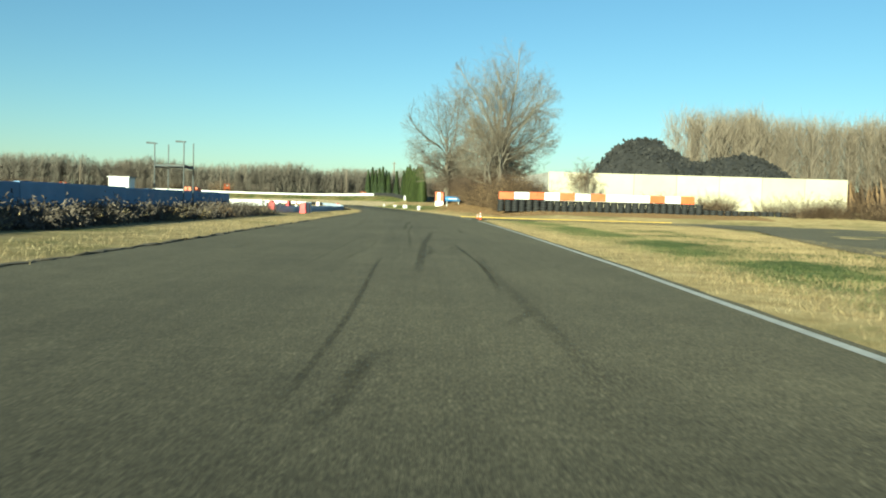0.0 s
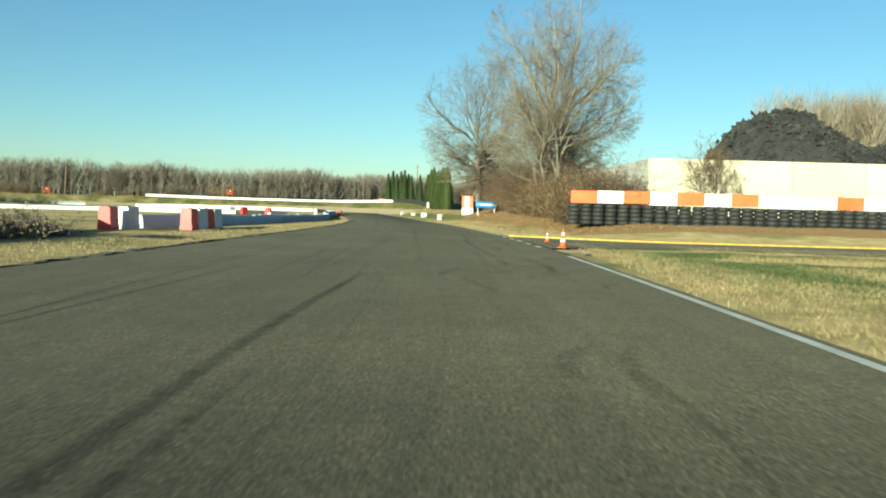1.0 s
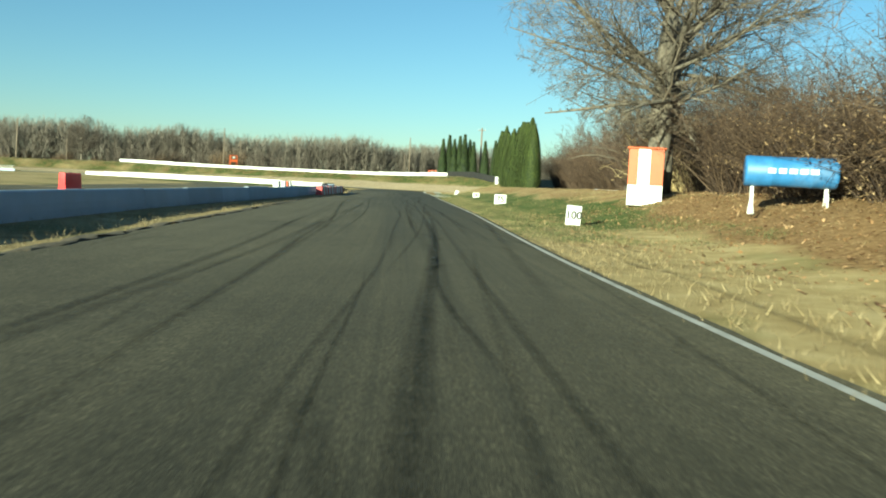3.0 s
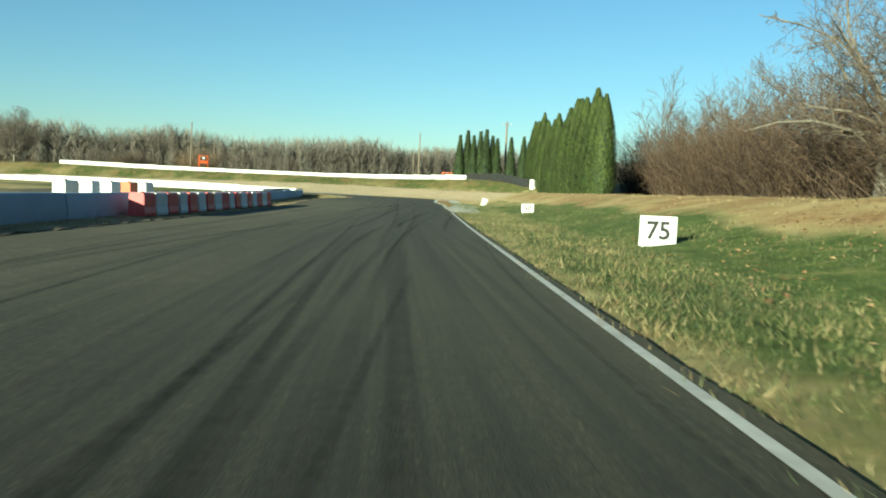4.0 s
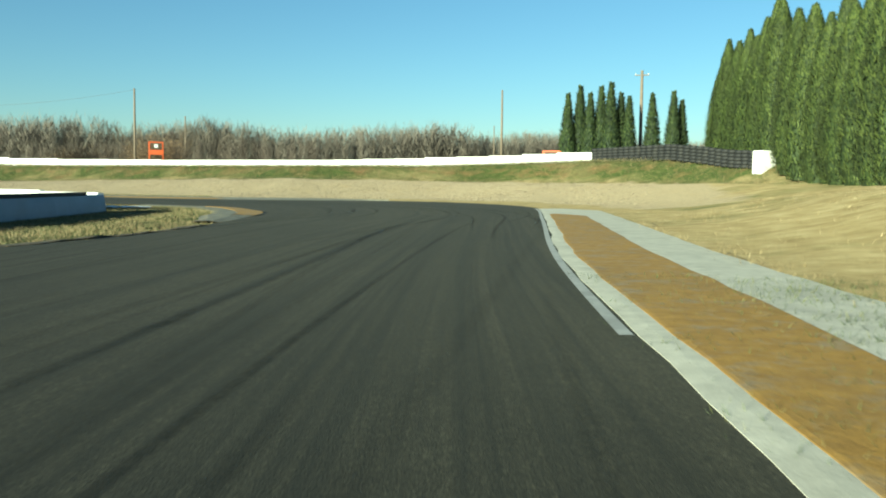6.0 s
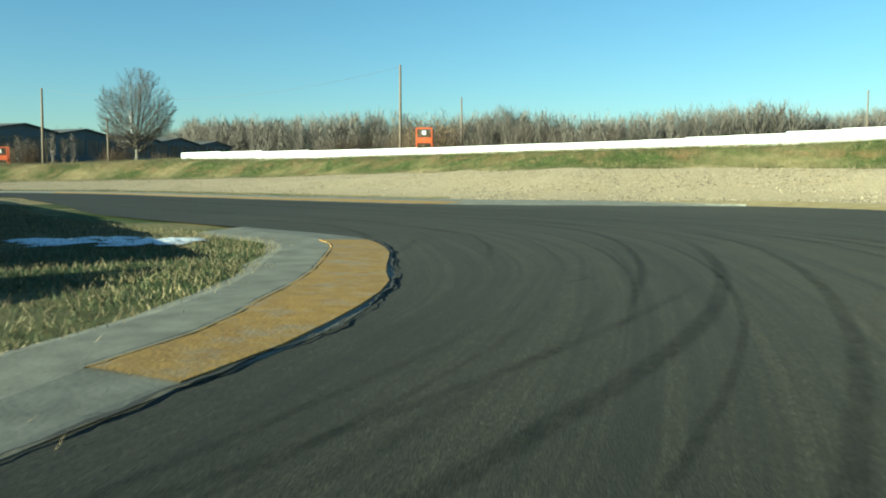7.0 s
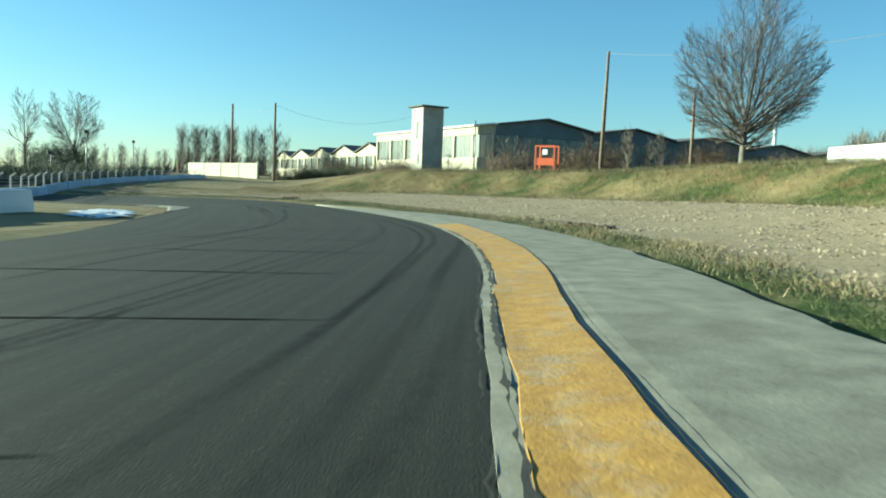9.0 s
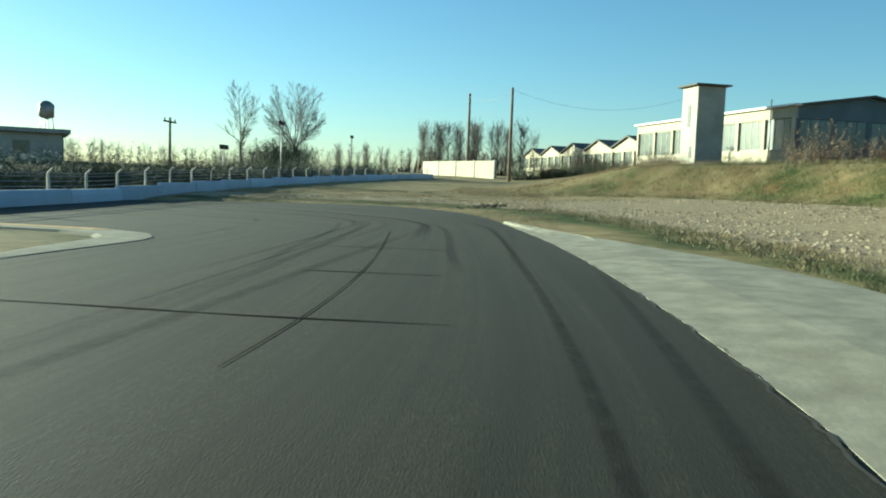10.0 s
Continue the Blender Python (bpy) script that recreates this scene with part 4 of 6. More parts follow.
for sx, sy, sr, seed in ((4.6, 191, 3.4, 71), (9.0, 187, 4.0, 72), (0.2, 203, 3.2, 73), (3.6, 206, 3.6, 74), (7.4, 203, 3.8, 75), (11.5, 206, 4.2, 76)):
    crown_tree("tree", seed, on_ground(sx, sy), 3.6, 0.2, 6.8, sr, 5.2, 30, (0, 11, 8, 6), 0.16, 0.5, BARK, RUSSET, "bare reddish-brown tree beside the cypress hedge", "trees beside the hedge", 0.14, 0.011, 2, 95, 0.75)
tree("tree", 63, on_ground(13.5, 79.3), 5.2, 0.08, (9, 8, 6, 5), 0.4, 0.6, BARK, BRUSH, "young reddish bare tree before the cream wall", 0.3)


def bush_mesh(seed, height, spread, stems, leaves, twig_n=12, leaf=0.06):
    rng = random.Random(seed)
    g, lf = Geo(), Geo()
    for s in range(stems):
        a, r = rng.uniform(0, 6.28), spread * math.sqrt(rng.random())
        p = Vector((math.cos(a) * r * 0.75, math.sin(a) * r * 0.75, -0.15))
        d = Vector((rng.gauss(0, 0.35) + math.cos(a) * 0.25, rng.gauss(0, 0.35) + math.sin(a) * 0.25, 1)).normalized()
        h = height * rng.uniform(0.45, 1.05)
        pts = [p]
        for i in range(3):
            d = (d + Vector((rng.gauss(0, 0.22), rng.gauss(0, 0.22), rng.gauss(0, 0.12) - 0.10 * i))).normalized()
            pts.append(pts[-1] + d * h / 3)
        g.tube(pts, [0.016, 0.012, 0.008, 0.003], 3, False)
        for k in range(twig_n):
            f = rng.uniform(0.6, 2.95)
            b = pts[int(f)].lerp(pts[int(f) + 1], f - int(f))
            t = Vector((rng.gauss(0, 1), rng.gauss(0, 1), rng.gauss(0.5, 0.6))).normalized()
            w = t.orthogonal().normalized() * 0.008
            L = rng.uniform(0.3, 0.8) * height * 0.26
            g.add([b + w, b - w, b + t * L], [(0, 1, 2)])
        for k in range(leaves):
            f = rng.uniform(0.3, 2.99)
            b = pts[int(f)].lerp(pts[int(f) + 1], f - int(f)) + Vector((rng.gauss(0, 0.16), rng.gauss(0, 0.16), rng.gauss(0, 0.12)))
            u = Vector((rng.gauss(0, 1), rng.gauss(0, 1), rng.gauss(0, 1))).normalized() * leaf * rng.uniform(0.6, 1.4)
            w = u.orthogonal().normalized() * leaf * 0.45
            lf.add([b - u, b + w * 1.5, b + u], [(0, 1, 2)])
    return g, lf


DEAD_LEAF = leaf_material("dead_bramble_leaves", (0.026, 0.015, 0.008), (0.075, 0.042, 0.020), (0.34, 0.235, 0.125))
REDDISH = leaf_material("red_brown_brush", (0.030, 0.017, 0.010), (0.066, 0.039, 0.022), (0.120, 0.078, 0.046))
REED = leaf_material("golden_reed", (0.26, 0.18, 0.07), (0.44, 0.33, 0.15), (0.60, 0.48, 0.26))
DARK_GREEN = leaf_material("dark_evergreen", (0.012, 0.02, 0.008), (0.03, 0.045, 0.015), (0.07, 0.085, 0.03))
bush_kinds = []
for seed, h, sp, st, lv, mat, label in ((1, 4.4, 1.9, 125, 44, BRUSH, "dense leafy brown thicket of brambles and brush"),
                                        (2, 4.0, 2.1, 110, 30, REDDISH, "tangled reddish bare brush beside the track"),
                                        (3, 6.2, 2.0, 130, 8, REDDISH, "tall reddish bare saplings"),
                                        (4, 1.1, 1.1, 70, 6, GRASS_DRY, "dry pale weed bush before the panel wall"),
                                        (5, 4.6, 1.2, 90, 9, REED, "clump of tall golden reeds"),
                                        (6, 2.4, 1.7, 110, 22, DARK_GREEN, "dark green evergreen bush near a fence"),
                                        (7, 1.0, 1.0, 60, 16, BRUSH, "low brown weed bush by the wall"),
                                        (8, 0.95, 1.1, 80, 20, TWIG_DARK, "dense dark dry bush in the shade of a wall")):
    wood, foliage = bush_mesh(seed, h, sp, st, lv)
    bush_kinds.append((wood.mesh("branchwork", mat), foliage.mesh("foliage", DEAD_LEAF if seed in (1, 2) else mat), label))


def bush(kind, x, y, s=1.0, sz=1.0, sink=0.1):
    stems, foliage, label = bush_kinds[kind]
    root = thing("bush", on_ground(x, y, random.uniform(0, 360), sink) @ Matrix.Diagonal((s, s, s * sz, 1)), label, "bush", "brush beside the track" if kind in (0, 1, 2) else "")
    part("branchwork", stems, None, root)
    part("foliage", foliage, None, root, "small dry leaves")
    return root


for i in range(34):                       # thicket along the right verge
    y = 79 + i * 1.42
    x = 6.1 - 0.075 * (y - 79) + random.uniform(-0.5, 0.7) + (1.4 if 119 < y else 0)
    bush(random.choice((0, 0, 1)), x + 0.7, y, random.uniform(0.8, 1.15), random.uniform(0.60, 0.88))
    if i % 2:
        bush(1, x + 3.2, y + 0.6, random.uniform(1.0, 1.3), random.uniform(0.75, 1.0))
for i in range(38):                       # saplings behind the booth and down to the hedge
    y = 127 + i * 2.35
    x = 3.4 - 0.075 * (y - 127) + random.uniform(-0.6, 1.0)
    bush(2, x + 2.6, y, random.uniform(0.9, 1.15), random.uniform(0.95, 1.3))
    if i % 2:
        bush(random.choice((1, 2)), x + 6.0, y + 1.0, random.uniform(1.2, 1.5), random.uniform(1.0, 1.3))
for i in range(16):                       # tall reddish saplings under the big trees
    y = 99 + i * 2.0
    bush(2, 7.0 - 0.075 * (y - 79) + random.uniform(-0.4, 1.6), y, random.uniform(0.85, 1.1), random.uniform(0.75, 1.05))
for x, y in ((4.0, 143), (4.8, 145.5), (3.4, 148), (5.2, 149)):
    bush(4, x, y, random.uniform(0.95, 1.2))
for i in range(44):                       # dense dark brush before the blue wall
    bush(7, -11.9 - 0.006 * i + random.uniform(-0.4, 0.4), 6 + i * 1.1, random.uniform(1.05, 1.35), random.uniform(0.85, 1.1))
for i in range(17):                       # weeds before the blue wall
    y = 10 + i * 2.6
    bush(random.choice((3, 3, 6)), -11.6 - 0.02 * i + random.uniform(-0.5, 0.4), y, random.uniform(0.75, 1.1), 0.9)
for i in range(12):
    bush(random.choice((1, 6)), 22 + i * 1.7 + random.uniform(-0.5, 0.5), 80.0 + random.uniform(-0.7, 0.7), random.uniform(0.6, 0.9), 0.8)
for i in range(9):
    bush(1, 33 + i * 1.9, 76.5 + random.uniform(-1, 1), random.uniform(0.8, 1.1), 0.8)


def cypress_mesh(seed, height, radius, point=2.4, n=9000, size=1.0):
    """A column of short upright sprays in lobes round a dark core, drawn in to a point."""
    rng = random.Random(seed)
    g = Geo()
    prof = lambda t: radius * (1 - t ** point) * (0.78 + 0.22 * min(1, t / 0.10))
    lobe = lambda a, t: 1 + 0.16 * noise.noise((math.cos(a) * 2.6, math.sin(a) * 2.6, t * 1.6 + seed)) + 0.09 * noise.noise((math.cos(a) * 6, math.sin(a) * 6, t * 9 + seed))
    rings, sides = 14, 12
    vs = []
    for i in range(rings + 1):
        t = i / rings
        for s in range(sides):
            a = 2 * math.pi * s / sides
            r = prof(t * 0.985) * 0.84 * lobe(a, t)
            vs.append((r * math.cos(a), r * math.sin(a), t * height * 0.96))
    g.add(vs, [(i * sides + s, i * sides + (s + 1) % sides, (i + 1) * sides + (s + 1) % sides, (i + 1) * sides + s) for i in range(rings) for s in range(sides)])
    for k in range(n):
        t = rng.random() ** 0.85 * 0.99
        a = rng.uniform(0, 6.283)
        r = prof(t) * lobe(a, t) * rng.uniform(0.82, 1.02)
        b = Vector((r * math.cos(a), r * math.sin(a), t * height))
        o = Vector((math.cos(a), math.sin(a), 0))
        d = (o * rng.uniform(0.2, 0.8) + Vector((rng.gauss(0, 0.25), rng.gauss(0, 0.25), 1))).normalized()
        L, w = rng.uniform(0.16, 0.42) * size, rng.uniform(0.025, 0.055) * size
        side = d.cross(o).normalized() * w
        g.add([b - side * 0.5, b + side * 0.5, b + d * L * 0.6 + side, b + d * L, b + d * L * 0.6 - side], [(0, 1, 2, 4), (4, 2, 3)])
    return g


CYPRESS_DARK = leaf_material("dark_cypress_green", (0.010, 0.020, 0.005), (0.026, 0.044, 0.010), (0.06, 0.08, 0.02))
hedge_meshes = [cypress_mesh(s, 8.3, 1.30, 2.6, 11000, 0.72).mesh("crown", CYPRESS) for s in (3, 9, 15, 27)]
far_meshes = [cypress_mesh(s, 11.5, 1.45, 1.25, 2600, 1.6).mesh("crown", CYPRESS_DARK) for s in (4, 12)]
stem_mesh = Geo().tube([(0, 0, -0.4), (0, 0, 1.2)], [0.16, 0.12], 6).mesh("trunk", BARK)


def cypress(mesh, x, y, s, sz, label, group):
    root = thing("cypress", on_ground(x, y, random.uniform(0, 360), 0.1) @ Matrix.Diagonal((s, s, sz, 1)), label, "tree", group)
    part("trunk", stem_mesh, None, root)
    part("crown", mesh, None, root)


for i in range(34):
    f = i / 33
    x, y = -5.2 - 7.2 * f + random.uniform(-0.25, 0.25), 195.2 + 66 * f
    cypress(hedge_meshes[i * 7 % 4], x, y, random.uniform(0.92, 1.10) * (0.9 if i == 0 else 1), (random.uniform(0.84, 1.10) if i > 1 else 0.95) + 0.10 * f, "tall dense green cypress in a hedge row", "cypress hedge")
for x, y, s in ((-27.6, 294, 1.0), (-26.2, 295, 1.1), (-24.9, 294.5, 1.0), (-23.6, 295, 1.08), (-22.4, 294.5, 1.12), (-21.2, 295.5, 1.0), (-20.2, 294.8, 0.95), (-17.4, 295, 0.98), (-14.9, 295, 1.0), (-13.9, 296, 0.9)):
    cypress(far_meshes[int(s * 100) % 2], x, y, s * 1.0, s * 0.84, "slim dark green cypress behind the bank", "far cypresses")


# ---- far woods ----
def woods(name, ctrl, rows, step, height, depth, label, mat, seed, density=46, base=0.0, dark=0.5, thin=1.0):
    rng = random.Random(seed)
    templates = []
    for k in range(4):
        vs, fs = [], []

        def blade(b, t, w):
            u = (t - b).orthogonal().normalized() * w
            v = (t - b).cross(u).normalized() * w
            i = len(vs)
            k = u if rng.random() < 0.5 else v
            vs.extend([b + k, b - k, t])
            fs.append((i, i + 1, i + 2))
        blade(Vector((0, 0, 0)), Vector((rng.uniform(-0.02, 0.02), 0, 0.90)), 0.009)
        for j in range(density):
            z = rng.uniform(0.2, 0.88)
            a = rng.uniform(0, 6.283)
            L = (0.30 - 0.20 * abs(z - 0.5)) * rng.uniform(0.5, 1.0)
            b = Vector((0, 0, z))
            t = b + Vector((math.cos(a) * L * 0.58, math.sin(a) * L * 0.58, L * rng.uniform(0.55, 1.15)))
            blade(b, t, 0.0050 * thin)
            for m in range(2):
                c = b.lerp(t, rng.uniform(0.3, 0.9))
                e = c + Vector((rng.gauss(0, 0.035), rng.gauss(0, 0.035), rng.uniform(0.05, 0.13)))
                blade(c, e, 0.004 * thin)
        templates.append((np.array([tuple(v) for v in vs]), fs))
    low = []
    for k in range(2):
        vs, fs = [], []
        for j in range(46):
            b = Vector((rng.gauss(0, 0.35), rng.gauss(0, 0.35), 0))
            t = b + Vector((rng.gauss(0, 0.18), rng.gauss(0, 0.18), rng.uniform(0.5, 1.0)))
            u = Vector((rng.gauss(0, 1), rng.gauss(0, 1), 0)).normalized() * 0.07
            i = len(vs)
            vs.extend([b + u, b - u, t])
            fs.append((i, i + 1, i + 2))
        low.append((np.array([tuple(v) for v in vs]), fs))
    line = curve_points(ctrl, step)
    g, und = Geo(), Geo()
    for r in range(rows):
        for p in offset(line, -r * depth / rows):
            x, y = p[0] + rng.gauss(0, step * 0.4), p[1] + rng.gauss(0, step * 0.4)
            h = height * rng.uniform(0.90, 1.04) * (0.9 + 0.22 * noise.noise((x * 0.03, y * 0.03, seed)))
            v, f = templates[rng.randrange(4)]
            a = rng.uniform(0, 6.28)
            c, s = math.cos(a), math.sin(a)
            w = h * rng.uniform(0.8, 1.2)
            g.add(np.stack([x + (v[:, 0] * c - v[:, 1] * s) * w, y + (v[:, 0] * s + v[:, 1] * c) * w, base + v[:, 2] * h], 1), f)
            if r < 2 and rng.random() < dark:
                v, f = low[rng.randrange(2)]
                hh = height * rng.uniform(0.22, 0.42)
                und.add(np.stack([x + v[:, 0] * hh * 1.3, y + v[:, 1] * hh * 1.3, base + v[:, 2] * hh], 1), f)
    tagged(part(name, g, mat), label, "woods", "", "stuff")
    if und.n:
        tagged(part("undergrowth", und, BRUSH), "dark brown undergrowth at the edge of bare woods", "brush", "", "stuff")


woods("far_woods", [(90, 620), (20, 585), (-50, 535), (-111, 476), (-170, 450), (-235, 412), (-300, 452), (-420, 430), (-520, 400)], 7, 2.0, 22, 30,
      "belt of bare grey-brown poplars on the horizon", WOODS, 5, 58, 0.0, 0.6, 0.8)
woods("near_woods", [(120, 128), (95, 140), (72, 146), (54, 152), (44, 160)], 6, 2.2, 21, -22, "stand of pale bare poplars", TWIG_PALE, 8, 150, 0.5, 0.5, 0.36)
woods("far_woods", [(-520, 400), (-480, 300), (-440, 180), (-420, 60), (-400, -80)], 3, 5.0, 14, 20, "row of low bare trees on the horizon", WOODS, 12, 40)
woods("near_woods", [(-290, 245), (-262, 228), (-240, 216), (-236, 204)], 3, 4.0, 7.5, 10, "low bare trees behind the low sheds", TWIG_DARK, 15, 60, 1.0)
woods("near_woods", [(-222, 222), (-225, 230), (-224, 238)], 3, 2.4, 11.5, 7, "clump of tall bare trees beyond the boundary wall", TWIG_DARK, 16, 110, 1.0, 0.6, 0.6)
woods("near_woods", [(-62, 297), (-70, 300), (-90, 306), (-120, 312)], 3, 2.6, 6.0, 6, "low bare scrub behind the white wall", TWIG_DARK, 18, 120, 1.5, 1.0, 0.6)
woods("near_woods", [(-125, 268), (-140, 272), (-152, 268)], 2, 2.2, 4.6, 5, "brown scrub before the long shed", TWIG_DARK, 19, 90, 2.0, 1.0)
woods("near_woods", [(40, -30), (70, 20), (90, 80), (120, 128)], 2, 6.0, 18, 10, "bare trees beyond the field", TWIG, 20, 40)

# ---- buildings ----
def slab(pts, thick):
    """A plate through four corners, thickened downwards."""
    p = [Vector(q) for q in pts]
    n = (p[1] - p[0]).cross(p[3] - p[0]).normalized() * thick
    if n.z < 0:
        n = -n
    return Geo().add(p + [q - n for q in p], [(0, 1, 2, 3), (7, 6, 5, 4), (0, 4, 5, 1), (1, 5, 6, 2), (2, 6, 7, 3), (3, 7, 4, 0)])


def window(parent, x0, x1, z0, z1, y, n, rows=2, axis_x=True, bars=None, glass=None):
    """Panes set back in a wall, with a frame of bars; on the plane y (or x when axis_x is off)."""
    w = thing("window", Matrix.Identity(4), "", "")
    w.parent = parent
    put = lambda g, a0, b0, c0, a1, b1, c1: g.box(a0, b0, c0, a1, b1, c1) if axis_x else g.box(b0, a0, c0, b1, a1, c1)
    fr = Geo()
    put(fr, x0, y - 0.10, z0, x1, y - 0.02, z0 + 0.08)
    put(fr, x0, y - 0.10, z1 - 0.08, x1, y - 0.02, z1)
    for i in range(n + 1):
        a = x0 + (x1 - x0) * i / n
        put(fr, max(a - 0.04, x0), y - 0.10, z0 + 0.083, min(a + 0.04, x1), y - 0.02, z1 - 0.083)
    part("frame", fr, bars or WHITE, w)
    for i in range(n):
        a, b = x0 + (x1 - x0) * i / n + 0.043, x0 + (x1 - x0) * (i + 1) / n - 0.043
        for r in range(rows):
            c, d = z0 + 0.09 + (z1 - z0 - 0.18) * r / rows, z0 + 0.07 + (z1 - z0 - 0.18) * (r + 1) / rows
            g = Geo()
            put(g, a, y - 0.08, c, b, y - 0.05, d)
            part("pane", g, glass or GLASS, w)


ANG = -160.5
DUSTY_GLASS = plain("dusty_window_glass", (0.085, 0.105, 0.092), 0.25, 0.0, vary=0.35, scale=0.5, dirty=0.4, dirt=(0.22, 0.23, 0.20))
# Frame colour darkened to stand for shade on the east windows.
SHADE_FRAME = plain("shaded_window_frame", (0.13, 0.15, 0.155), 0.8, vary=0.3, scale=2)
CREAM_FRAME = plain("cream_window_frame", (0.46, 0.43, 0.34), 0.8, vary=0.2, scale=2)
factory = thing("factory_building", pose(-164.3, 266, 2.0, 0, 0, ANG), "long cream factory hall with window bands and low gabled roofs", "building")
wall = Geo()
wall.box(0.05, -0.35, -2, 34, 0, 3.6).box(0.05, -0.35, 6.7, 34, 0, 7.75)
part("south_wall", wall, RENDER_WALL, factory)
for i in range(8):
    part("pilaster", Geo().box(i * 4.8 - 0.0, -0.34, 3.6, i * 4.8 + 0.45, 0.06, 6.7), RENDER_WALL, factory)
for i in range(7):
    window(factory, i * 4.8 + 0.46, i * 4.8 + 4.79, 3.6, 6.7, -0.12, (3, 4, 3)[i % 3], 1, True, CREAM_FRAME, DUSTY_GLASS)
part("eave_board", Geo().box(-0.4, -0.5, 7.753, 34.3, 0.45, 7.98, 0.04), WHITE, factory)
# Shade of the sunless east side is put into this blue-grey wall colour.
SHADE_WALL = plain("shade_darkened_render", (0.13, 0.155, 0.165), 0.9, vary=0.25, scale=0.5, dirt=(0.10, 0.10, 0.095), dirty=0.6)
LODGE_WALL = plain("grey_beige_render", (0.42, 0.39, 0.34), 0.9, vary=0.2, scale=0.5, dirt=(0.24, 0.22, 0.19), dirty=0.5)
for k in range(6):
    y0, y1, zr = -16.2 * k - 0.36, -16.2 * (k + 1) - 0.34, 8.95 - 0.2 * k
    ze = 7.75 - 0.2 * k
    g = Geo().box(0, y1, -2, 0.3, y0, 3.4)
    g.add([(x, y, z) for x in (0, 0.3) for y, z in ((y0, 6.6), (y1, 6.6), (y1, ze), ((y0 + y1) / 2, zr), (y0, ze))],
          [(0, 1, 2, 3, 4), (9, 8, 7, 6, 5), (0, 5, 6, 1), (1, 6, 7, 2), (4, 9, 5, 0)])
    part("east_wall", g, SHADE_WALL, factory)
    for j in range(4):
        a, b = y1 + (y0 - y1) * j / 4 + 0.3, y1 + (y0 - y1) * (j + 1) / 4 - 0.3
        window(factory, a, b, 3.4, 6.6, 0.12, 3, 1, False, SHADE_FRAME)
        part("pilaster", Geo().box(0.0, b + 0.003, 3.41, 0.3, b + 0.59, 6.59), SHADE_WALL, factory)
    ym = (y0 + y1) / 2
    part("roof", slab([(-0.5, y0, ze + 0.24), (34, y0, ze + 0.24), (34, ym, zr + 0.24), (-0.5, ym, zr + 0.24)], 0.22), ROOF_GREY, factory)
    part("roof", slab([(-0.5, ym, zr + 0.24), (34, ym, zr + 0.24), (34, y1, ze + 0.24), (-0.5, y1, ze + 0.24)], 0.22), ROOF_GREY, factory)

for k in range(5):
    base = pose(-164.3, 266, 2.0, 0, 0, ANG) @ pose(34.6 + 10.7 * k, -1.5, 0)
    shed = thing("gabled_shed", base, "cream gabled shed with a band of windows", "building", "row of gabled sheds")
    ze, zr, w = 5.2 - 0.1 * k, 6.7 - 0.1 * k, 10.5
    g = Geo().box(0, -0.3, -2, w, 0, 2.6)
    g.add([(x, y, z) for y in (0, -0.3) for x, z in ((0, 4.6), (w, 4.6), (w, ze), (w / 2, zr), (0, ze))],
          [(4, 3, 2, 1, 0), (5, 6, 7, 8, 9), (0, 1, 6, 5), (1, 2, 7, 6), (4, 0, 5, 9)])
    g.box(0, -24, -2, 0.25, -0.31, ze).box(w - 0.25, -24, -2, w, -0.31, ze)
    part("wall", g, RENDER_WALL, shed)
    for j in range(3):
        window(shed, j * 3.5 + 0.3, j * 3.5 + 3.2, 2.6, 4.6, -0.1, 2, 1, True, CREAM_FRAME, DUSTY_GLASS)
        part("pilaster", Geo().box(j * 3.5 - (0 if j == 0 else 0.3), -0.3, 2.6, j * 3.5 + 0.3, 0.05, 4.6), RENDER_WALL, shed)
    part("roof", slab([(-0.1, 0.4, ze + 0.2), (-0.1, -24, ze + 0.2), (w / 2, -24, zr + 0.2), (w / 2, 0.4, zr + 0.2)], 0.18), ROOF_GREY, shed)
    part("roof", slab([(w / 2, 0.4, zr + 0.2), (w / 2, -24, zr + 0.2), (w + 0.1, -24, ze + 0.2), (w + 0.1, 0.4, ze + 0.2)], 0.18), ROOF_GREY, shed)

TOWER_GREY = plain("weathered_tower_concrete", (0.38, 0.36, 0.30), 0.92, vary=0.25, scale=0.8, dirt=(0.20, 0.19, 0.16), dirty=0.6)
tower = thing("tower", pose(-168.4, 258.0, 1.5, 0, 0, ANG), "square white concrete tower with a flat overhanging roof", "tower")
part("shaft", Geo().box(-1.55, -1.55, -1.5, 1.55, 1.55, 10.3, 0.05), TOWER_GREY, tower)
part("roof", Geo().box(-2.0, -2.0, 10.3, 2.0, 2.0, 10.48, 0.03), ROOF_GREY, tower)
part("upstand", Geo().box(-0.9, -0.9, 10.483, 0.9, 0.9, 10.62, 0.03), ROOF_GREY, tower)
part("vent", Geo().box(-0.3, 1.50, 6.2, 0.3, 1.58, 8.4), BLACK, tower)
part("vent", Geo().box(-0.8, 1.50, 3.0, -0.3, 1.58, 4.2), BLACK, tower)

stack = thing("vent_stack", pose(-188.5, 322.2, 1.0), "slim white vent stack behind the factory roofs", "chimney")
part("pipe", Geo().lathe([(0.42, -1.0), (0.42, 0.4), (0.33, 0.5), (0.31, 14.4)], 14), WHITE, stack, "", True)
part("rim", Geo().lathe([(0.36, 14.403), (0.37, 14.7), (0.33, 14.9)], 14), WHITE, stack, "", True)

boundary = thing("boundary_wall", pose(-196, 225, 1.9, 0, 0, 36.9), "cream boundary wall of separate bays", "wall", "", "structure")
